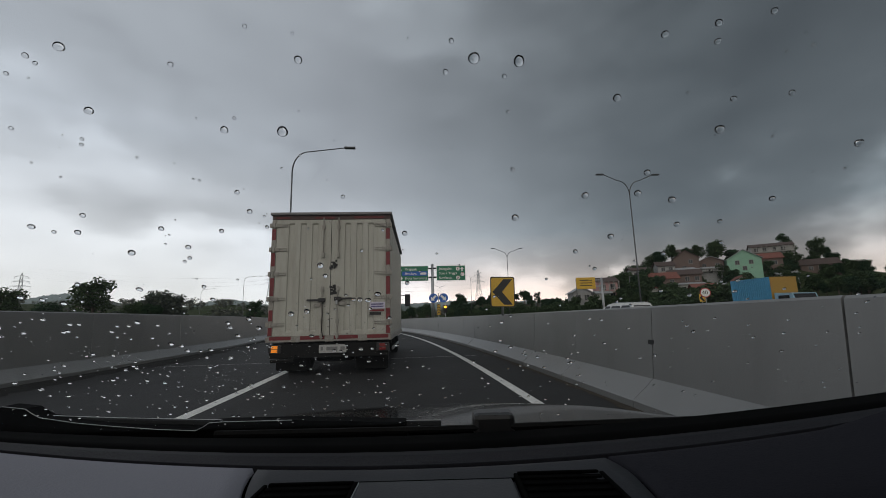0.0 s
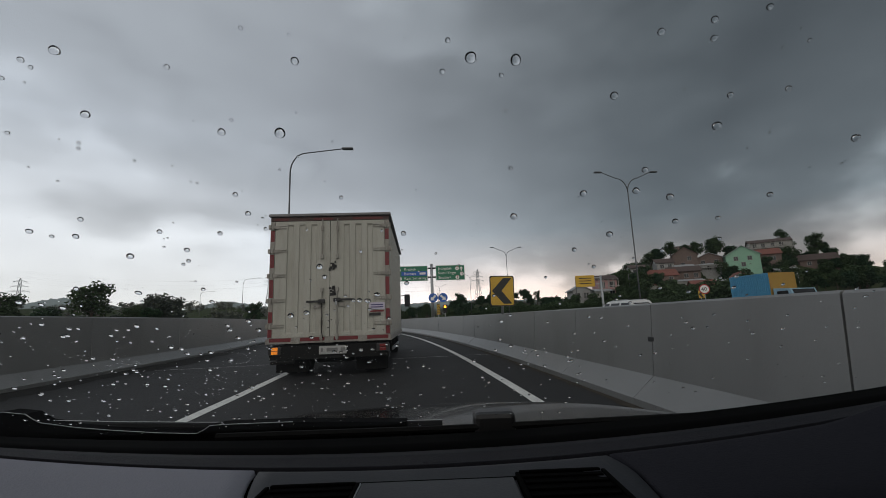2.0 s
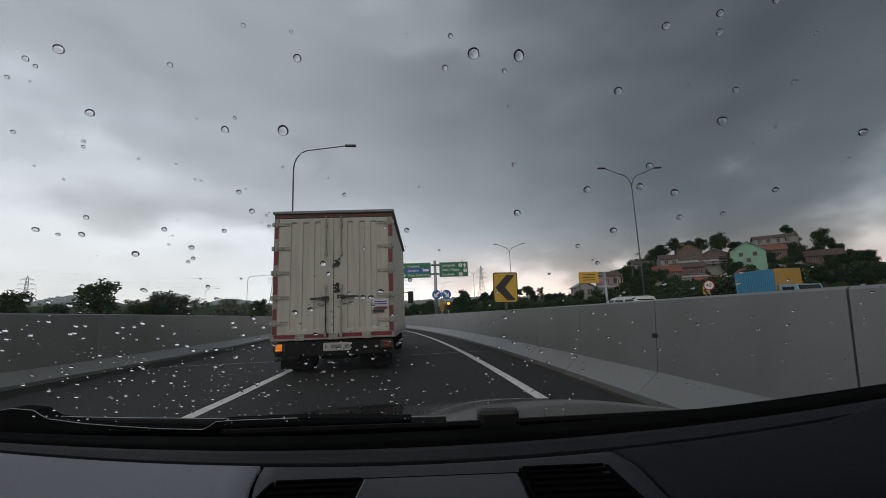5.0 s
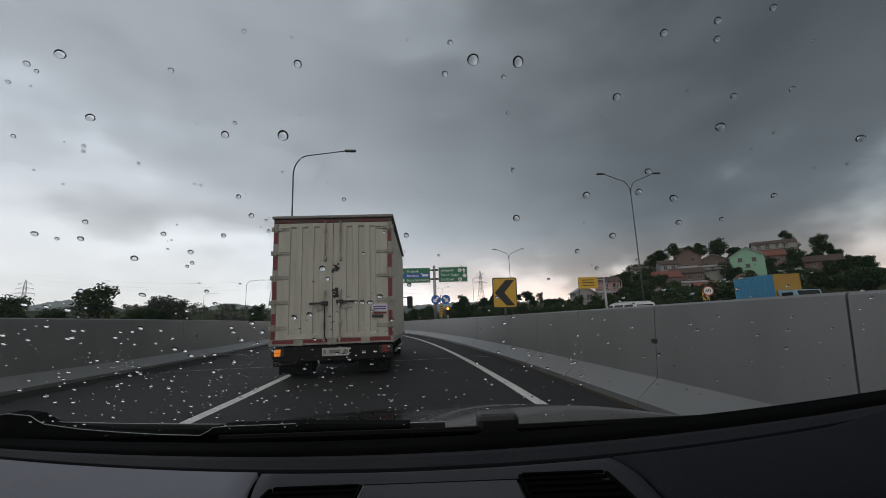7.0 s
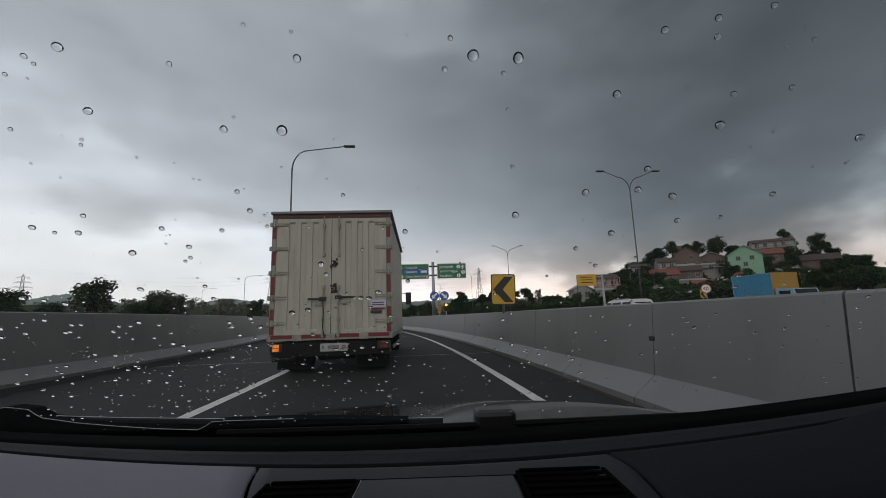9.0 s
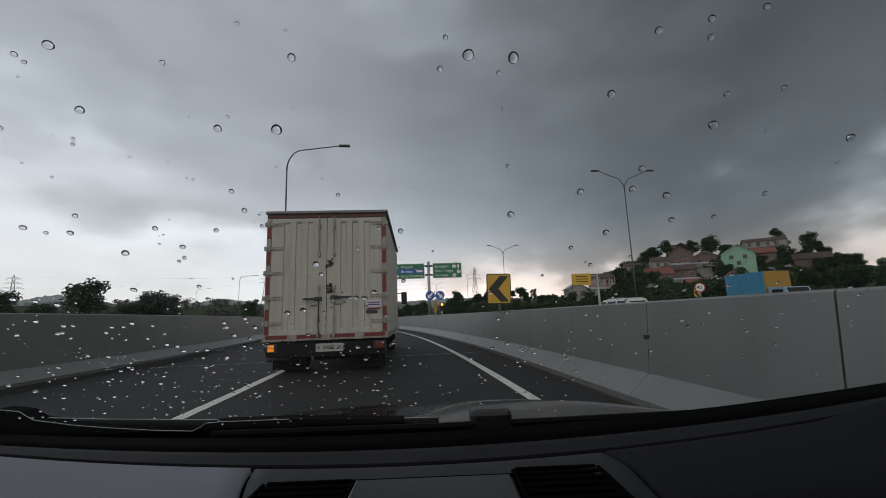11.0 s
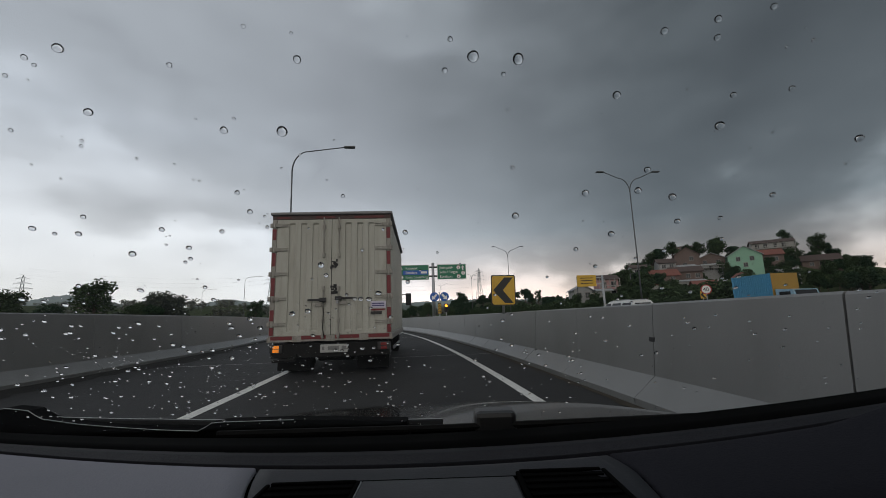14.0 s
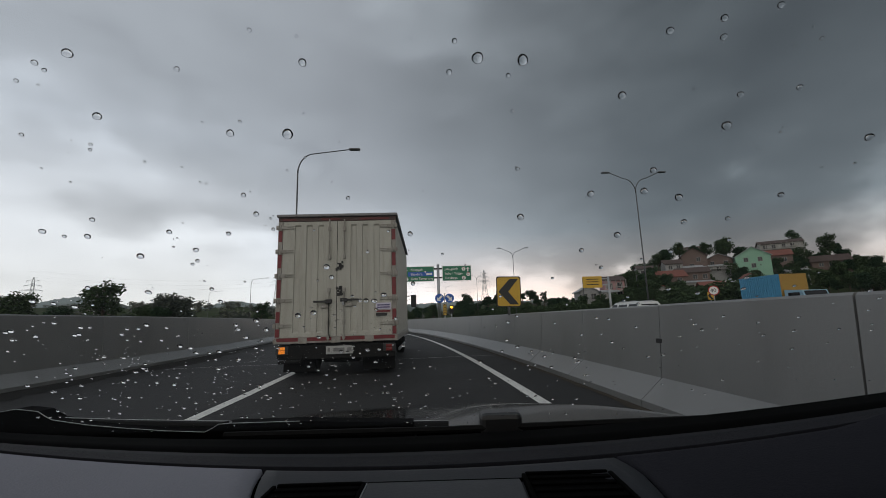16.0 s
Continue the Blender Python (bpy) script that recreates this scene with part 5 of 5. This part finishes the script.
# between and above the houses: x, y, kind, size
BELOW_PINK_HOUSE = ((47, 72, 0, 0.9), (52, 74, 3, 1.2), (57, 78, 0, 0.95), (62, 82, 4, 0.9), (66, 84, 2, 0.8), (46, 66, 3, 1.1), (30, 66, 3, 1.0), (27, 70, 1, 0.8), (34, 64, 3, 0.8), (46, 76, 2, 0.8), (50, 80, 0, 0.9), (54, 84, 1, 1.1))
MIDDLE_SLOPE = ((70, 97, 0, 1.0), (66, 91, 2, 0.9), (61, 88, 1, 1.1), (60, 90, 0, 1.05), (57, 86, 2, 0.85), (64, 99, 0, 1.0), (68, 101, 2, 0.85), (62, 94, 1, 1.2), (72, 86, 3, 1.0), (68, 80, 3, 1.0), (86, 91, 3, 0.8), (97, 94, 0, 0.8), (99, 92, 1, 1.0), (93, 88, 1, 0.9))
HILLTOP = ((72, 104, 4, 1.0), (76, 109, 0, 0.8), (76, 106, 2, 0.7), (84, 112, 0, 0.8), (90, 116, 1, 0.9), (93, 112, 0, 0.9), (86, 110, 4, 0.9), (98, 110, 2, 0.8), (104, 112, 0, 1.0), (112, 112, 4, 1.0), (108, 108, 0, 1.1), (113, 106, 1, 1.3), (118, 118, 0, 1.1), (150, 118, 2, 1.2), (158, 112, 0, 1.2), (155, 105, 1, 1.1), (161, 104, 0, 0.9), (167, 106, 4, 1.0), (174, 109, 1, 1.1), (151, 100, 3, 1.4), (164, 99, 3, 1.3), (180, 112, 0, 0.9))
BESIDE_GREEN_HOUSE = ((100, 89, 3, 1.3), (112, 92, 2, 0.9), (116, 90, 0, 1.0), (124, 96, 1, 1.2), (130, 100, 0, 1.1), (96, 86, 3, 1.2), (105, 80, 3, 1.3), (100, 78, 1, 1.0))
for spot in BELOW_PINK_HOUSE + MIDDLE_SLOPE + HILLTOP + BESIDE_GREEN_HOUSE:
    plant(spot[2], *on_hill(spot[0], spot[1]), spot[3])
for i in range(9):
    plant(3, *on_hill(50 + i * 5.3, 67 + 6 * smooth01(i / 5)), 0.55 + 0.35 * abs(math.sin(i * 1.9)))
for i in range(16):
    x = 42 + i * 3.2
    plant(3, *on_hill(x, 54 + 2.2 * math.sin(i * 2.3) + i * 0.5), 0.5 + 0.22 * abs(math.sin(i * 1.7)))
# shrubs over the open slope between and below the houses
scatter = random.Random(29)
for i in range(34):
    u = scatter.uniform(108, 168)
    v = u * scatter.uniform(0.60, 0.80)
    plant(scatter.choice((3, 1, 3, 0)), *on_hill(u, v), scatter.uniform(0.6, 1.0))
for i in range(22):
    u = scatter.uniform(26, 60)
    plant(3, *on_hill(u, scatter.uniform(55, 66)), scatter.uniform(0.45, 0.75))
# scrub along the far side of the main carriageway
for i in range(26):
    y = 36 + i * 1.9 + rng.uniform(-0.7, 0.7)
    x = 27.0 + rng.uniform(-1.0, 3.0) + max(0.0, (y - 50)) * 0.55
    plant(3, x, y, rng.uniform(0.55, 0.85))
for i in range(12):
    a = i * 0.52
    plant(rng.choice((1, 3, 1, 4)), 21 + 9 * math.cos(a), 139 + 5 * math.sin(a) - 4, rng.uniform(0.45, 0.7))
# across the middle distance
for i in range(44):
    px = rng.uniform(-0.12, 0.50)
    y = rng.uniform(95, 165)
    plant(rng.choice((0, 1, 1, 2, 3, 4)), px * y, y, rng.uniform(0.4, 0.68))
# thickets that close the view behind the far bend
for i in range(30):
    px = 0.12 + 0.24 * i / 29
    y = rng.uniform(74, 96)
    plant(3, px * y, y, rng.uniform(0.5, 0.72))
for i in range(18):
    px = 0.02 + 0.11 * i / 17
    y = rng.uniform(104, 126)
    plant(rng.choice((3, 3, 1)), px * y, y, rng.uniform(0.5, 0.75))
# beyond the left barrier: bushes in clumps, with open country between
for lo, hi, count, y0, y1, small, large in ((-1.16, -0.96, 14, 70, 95, 0.6, 0.95), (-0.96, -0.80, 9, 75, 110, 0.45, 0.7), (-0.80, -0.62, 20, 62, 85, 0.55, 0.85), (-0.56, -0.50, 3, 90, 120, 0.4, 0.6)):
    for i in range(count):
        px, y = rng.uniform(lo, hi), rng.uniform(y0, y1)
        bush = plant(rng.choice((0, 1, 3, 3, 4, 3)), px * y, y, rng.uniform(small, large))
        # swap in the paler leaves, which paint haze onto these bushes
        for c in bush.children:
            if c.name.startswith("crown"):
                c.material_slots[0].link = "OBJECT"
                c.material_slots[0].material = HAZE_PALED_LEAVES
plant(2, -0.455 * 70, 70, 0.55)
# taller trees where the barrier ends the view to the west
for x, y, kind, size in ((-51, 60, 0, 1.02), (-64, 60, 0, 0.9), (-70, 62, 2, 0.8), (-58, 61, 4, 0.65), (-47, 63, 0, 0.62), (-43, 61, 1, 0.6)):
    plant(kind, x, y, size)
# and east of the houses
for x, y, kind, size in ((118, 104, 0, 1.25), (124, 106, 2, 1.1), (131, 108, 4, 1.2), (138, 112, 0, 1.4), (128, 100, 1, 1.2), (146, 116, 2, 1.2), (112, 100, 1, 1.1), (152, 110, 0, 1.3)):
    plant(kind, x, y, size)
for u, v, kind, size in ((128, 78, 0, 1.1), (134, 80, 4, 1.2), (122, 76, 1, 1.1), (140, 84, 2, 1.0), (146, 80, 0, 1.2)):
    plant(kind, *on_hill(u, v), size)


def distant_ridges():
    """Wooded hills on the skyline, kilometres off, paler the farther they lie: haze is added as a glow."""
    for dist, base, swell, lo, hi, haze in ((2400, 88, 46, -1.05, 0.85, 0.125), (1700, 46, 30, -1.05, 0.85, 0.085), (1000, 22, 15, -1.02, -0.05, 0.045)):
        m = bpy.data.materials.new("haze_glow_hills")
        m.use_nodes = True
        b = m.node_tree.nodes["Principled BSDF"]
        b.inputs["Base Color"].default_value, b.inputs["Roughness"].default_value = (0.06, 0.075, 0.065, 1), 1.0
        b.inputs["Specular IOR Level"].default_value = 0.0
        # emission stands in for the haze, stronger on farther ridges
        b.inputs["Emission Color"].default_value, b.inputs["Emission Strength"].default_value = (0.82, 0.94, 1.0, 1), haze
        rows = [[], [], []]
        n = 1400
        for i in range(n + 1):
            a = lo + (hi - lo) * i / n
            t = math.tan(a)
            hill = math.exp(-((t + 0.93) / 0.16) ** 2) + 0.75 * math.exp(-((t + 0.52) / 0.07) ** 2) + 0.35 * math.exp(-((t + 0.15) / 0.2) ** 2) + 0.5 * noise.noise((t * 5, dist, 0))
            s = a * dist
            crown = 11 * abs(noise.noise((s / 34, dist, 1))) + 9 * abs(noise.noise((s / 13, dist, 2))) + 4 * abs(noise.noise((s / 5, dist, 3)))
            h = max(dist * 0.012, base + swell * hill + crown)
            x, y = math.sin(a) * dist, math.cos(a) * dist
            rows[0].append((x, y, 0.0))
            rows[1].append((x * 1.01, y * 1.01, h))
            rows[2].append((x * 1.15, y * 1.15, 0.0))
        tagged(part("backdrop", loft(rows), m), "wooded skyline hills with haze added as glow", "hills", kind="structure")


distant_ridges()


def far_woods():
    """Canopies of the woods on the far ridges, too many to count."""
    r = random.Random(21)
    verts, faces = [], []
    for _ in range(420):
        side = r.random()
        a = r.uniform(-1.3, -0.3) if side < 0.2 else r.uniform(-0.3, 0.6)
        y = r.uniform(210, 420)
        x = a * y
        lump = 1 + 0.8 * math.sin(a * 11) * math.sin(a * 4.3 + 1)
        z = terrain(x, y)
        for _ in range(3):
            c = Vector((x + r.uniform(-3, 3), y + r.uniform(-3, 3), z + r.uniform(1.5, 5.5) * max(0.5, lump)))
            leaf_cloud(verts, faces, r, c, r.uniform(2.0, 3.6), 30, 0.9)
    me = bpy.data.meshes.new("woods")
    me.from_pydata(verts, [], faces)
    me.materials.append(FAR_HAZE_LEAVES)
    return tagged(new("woods", me), "distant woods along the low ridges, paled by painted haze", "woods", kind="stuff")


far_woods()

# ---- windscreen and the rain on it ----
RAKE = radians(32)
GLASS_FOOT = Vector((0, 0.64, 0.775))
UP_GLASS, OUT_GLASS = Vector((0, -math.cos(RAKE), math.sin(RAKE))), Vector((0, math.sin(RAKE), math.cos(RAKE)))
# on the glass: x across, y up the slope, z into the car
GLASS = Matrix(((1, 0, 0, 0), (0, UP_GLASS.y, -OUT_GLASS.y, GLASS_FOOT.y), (0, UP_GLASS.z, -OUT_GLASS.z, GLASS_FOOT.z), (0, 0, 0, 1)))


def glass_material():
    m = bpy.data.materials.new("clear_windscreen_glass")
    m.use_nodes = True
    t = m.node_tree
    t.nodes.remove(t.nodes["Principled BSDF"])
    clear = t.nodes.new("ShaderNodeBsdfTransparent")
    clear.inputs[0].default_value = (0.97, 0.985, 0.98, 1)
    gloss = t.nodes.new("ShaderNodeBsdfGlossy")
    gloss.inputs["Roughness"].default_value = 0.02
    mix = t.nodes.new("ShaderNodeMixShader")
    mix.inputs[0].default_value = 0.025
    t.links.new(clear.outputs[0], mix.inputs[1])
    t.links.new(gloss.outputs[0], mix.inputs[2])
    # a thin film of road dirt and wet that scatters a little daylight
    film = t.nodes.new("ShaderNodeBsdfTranslucent")
    film.inputs[0].default_value = (0.85, 0.88, 0.9, 1)
    smear = cloud(t, t.nodes.new("ShaderNodeTexCoord").outputs["Object"], 9.0, (1.0, 0.5, 1.0), 6, 0.65, 0.8)
    veil = t.nodes.new("ShaderNodeMixShader")
    wire(t, calc(t, "MULTIPLY", ramp(t, smear, ((0.3, 0.4), (0.75, 1.0))), 0.013), veil.inputs[0])
    t.links.new(mix.outputs[0], veil.inputs[1])
    t.links.new(film.outputs[0], veil.inputs[2])
    t.links.new(veil.outputs[0], t.nodes["Material Output"].inputs[0])
    return m


def water_material():
    m = bpy.data.materials.new("rain_water")
    m.use_nodes = True
    b = m.node_tree.nodes["Principled BSDF"]
    b.inputs["Base Color"].default_value = (1, 1, 1, 1)
    b.inputs["Transmission Weight"].default_value = 1.0
    b.inputs["Roughness"].default_value, b.inputs["IOR"].default_value = 0.0, 1.33
    return m


WATER = water_material()
pane = bmesh.new()
bmesh.ops.create_grid(pane, x_segments=1, y_segments=1, size=0.5)
pane.transform(Matrix.Translation((0, 0.365, 0)) @ Matrix.Diagonal((1.56, 0.85, 1, 1)))
screen = part("windscreen", pane, glass_material(), car, "clear wet windscreen glass")
screen.matrix_basis = GLASS
screen.visible_shadow = False


def drop_verts(rng, r, rings=7, n=20, drawn=(0.0, 1.0), contact=64.0, blown=0.15):
    """A bead of water: a flat foot on the glass and a round cap over it on the outer side, drawn out along (turn, stretch)."""
    turn, stretch = drawn
    ct, st = math.cos(turn), math.sin(turn)
    verts, faces = [], []
    wob = [(rng.uniform(0, 6.28), rng.uniform(0.0, 0.045)) for _ in range(2)]
    edge = radians(contact + rng.uniform(-5, 5))
    ball = r / math.sin(edge)
    for i in range(rings):
        a = edge * (1 - i / rings)
        for k in range(n):
            b = 2 * math.pi * k / n
            q = ball * math.sin(a) * (1 + sum(w * math.cos((j + 2) * b + ph) for j, (ph, w) in enumerate(wob)))
            lift = ball * (math.cos(a) - math.cos(edge))
            along_it, across = q * math.cos(b) * stretch + blown * lift, q * math.sin(b)
            verts.append((along_it * ct - across * st, along_it * st + across * ct, -0.0006 - lift))
    top = len(verts)
    lift = ball * (1 - math.cos(edge))
    verts.append((blown * lift * ct, blown * lift * st, -0.0006 - lift))
    for i in range(rings - 1):
        for k in range(n):
            faces.append((i * n + k, (i + 1) * n + k, (i + 1) * n + (k + 1) % n, i * n + (k + 1) % n))
    for k in range(n):
        faces.append(((rings - 1) * n + (k + 1) % n, (rings - 1) * n + k, top))
    faces.append(tuple(range(n)))
    return verts, faces


AIR_PARTS = Vector((0.0, 0.62))


def blown_out(u, v, most):
    """The air parts at the top middle of the glass: beads are drawn out away from there, the more the farther off."""
    d = Vector((u / 1000, v / 1000)) - AIR_PARTS
    return math.atan2(d.y, d.x), min(most, math.hypot(1.0, d.length / 0.216))


# beads on the glass: millimetres across, millimetres up the slope, width
BEADS = (
    (-190, 537, 5.5), (-198, 502, 5.2), (-210, 533, 3.4), (-93, 486, 7.3), (-127, 488, 5.1), (-72, 528, 4.8), (20, 527, 7.0), (44, 525, 6.8),
    (5, 520, 3.6), (103, 503, 5.2), (117, 537, 4.3), (142, 542, 4.0), (146, 533, 3.8), (167, 547, 3.6), (171, 501, 3.9), (203, 504, 3.8),
    (173, 481, 6.3), (268, 469, 5.8), (140, 449, 4.9), (140, 431, 5.6), (167, 424, 6.1), (103, 430, 5.6), (240, 423, 4.8), (181, 399, 5.1),
    (56, 410, 5.9), (134, 387, 5.7), (-27, 396, 4.7), (-244, 381, 6.3), (-207, 407, 4.5), (-255, 422, 4.4), (-299, 412, 5.4), (-270, 405, 5.0))
SMALLER = (
    (-139, 527, 3.2), (-208, 529, 2.5), (-227, 524, 2.6), (-250, 492, 2.9), (-217, 480, 2.6), (-138, 440, 3.8), (-136, 422, 4.4), (-164, 403, 4.1),
    (-129, 406, 3.2), (-197, 386, 4.8), (-202, 373, 3.9), (-208, 369, 3.5), (-313, 342, 5.2), (-287, 406, 3.6), (-30, 333, 4.8), (110, 370, 4.5),
    (184, 365, 4.5), (132, 347, 4.2), (213, 401, 4.2), (226, 377, 3.9), (-67, 434, 3.4), (37, 517, 3.0), (8, 536, 3.1), (-100, 360, 6.1),
    (-99, 346, 4.7), (-63, 377, 2.9), (49, 454, 3.2))
rng = random.Random(8)
for u, v, wide in BEADS + SMALLER:
    verts, faces = drop_verts(rng, wide / 2350, rings=12, n=28, drawn=blown_out(u, v, 1.5), contact=68.0, blown=0.1)
    me = bpy.data.meshes.new("raindrop")
    me.from_pydata(verts, [], faces)
    me.materials.append(WATER)
    for p in me.polygons[:-1]:
        p.use_smooth = True
    bead = new("raindrop", me)
    bead.matrix_basis = GLASS @ pose(u / 1000, v / 1000, 0)
    tagged(bead, "large clear raindrop on the windscreen" if wide > 4.9 else "small clear raindrop on the windscreen", "raindrop", "raindrops on the windscreen")


def spray():
    """Fine droplets, thickest low on the passenger's side."""
    r = random.Random(17)
    verts, faces = [], []

    def put(u, v, wide):
        vs, fs = drop_verts(r, wide / 2000, 4, 10, blown_out(u, v, r.uniform(1.1, 1.6)), 50.0, 0.4)
        i = len(verts)
        verts.extend((x + u / 1000, y + v / 1000, z) for x, y, z in vs)
        faces.extend(tuple(i + k for k in f) for f in fs)
    for _ in range(235):
        v = r.uniform(15, 335)
        put(r.uniform(-640, -60) * (1.0 - 0.0011 * v), v, r.choice((1.8, 2.4, 3.0, 4.0, 5.0, 6.0)))
    for _ in range(150):
        v = r.uniform(-2, 230)
        put(r.uniform(-420, 180), v, r.choice((1.8, 2.4, 3.2, 4.2, 5.2)))
    for _ in range(46):
        put(r.uniform(-560, 330), r.uniform(-42, 8), r.choice((2.4, 3.4, 4.4)))
    for _ in range(90):
        v = r.uniform(50, 335)
        put(r.uniform(60, 620) * (1.0 - 0.0011 * v), v, r.choice((2.0, 2.8, 3.6, 4.6)))
    for _ in range(90):
        v = r.uniform(340, 550)
        put(r.uniform(-310, 280), v, r.choice((0.8, 1.0, 1.3, 1.7, 2.2)))
    # dotted rings left where bigger drops have burst
    for cu, cv, rad in ((-330, 222, 22), (-232, 208, 17), (-360, 190, 18), (-255, 160, 20), (-300, 120, 15)):
        for k in range(26):
            a = 2 * math.pi * k / 26 + r.uniform(-0.08, 0.08)
            if math.sin(a * 1.5 + cu) > -0.55:
                put(cu + rad * math.cos(a) * r.uniform(0.93, 1.07), cv + 0.8 * rad * math.sin(a) * r.uniform(0.93, 1.07), r.choice((0.7, 0.9, 1.2, 1.7)))
    # tight spatters
    for _ in range(16):
        cu, cv = r.uniform(-480, -60), r.uniform(90, 300)
        for _ in range(r.randint(8, 18)):
            put(cu + r.gauss(0, 16), cv + r.gauss(0, 9), r.choice((0.7, 0.9, 1.2, 1.6)))
    me = bpy.data.meshes.new("droplets")
    me.from_pydata(verts, [], faces)
    me.materials.append(WATER)
    for p in me.polygons:
        p.use_smooth = len(p.vertices) < 6
    ob = new("droplets", me)
    ob.matrix_basis = GLASS
    return tagged(ob, "fine rain droplets spattered on the glass", "raindrops", kind="stuff")


spray()
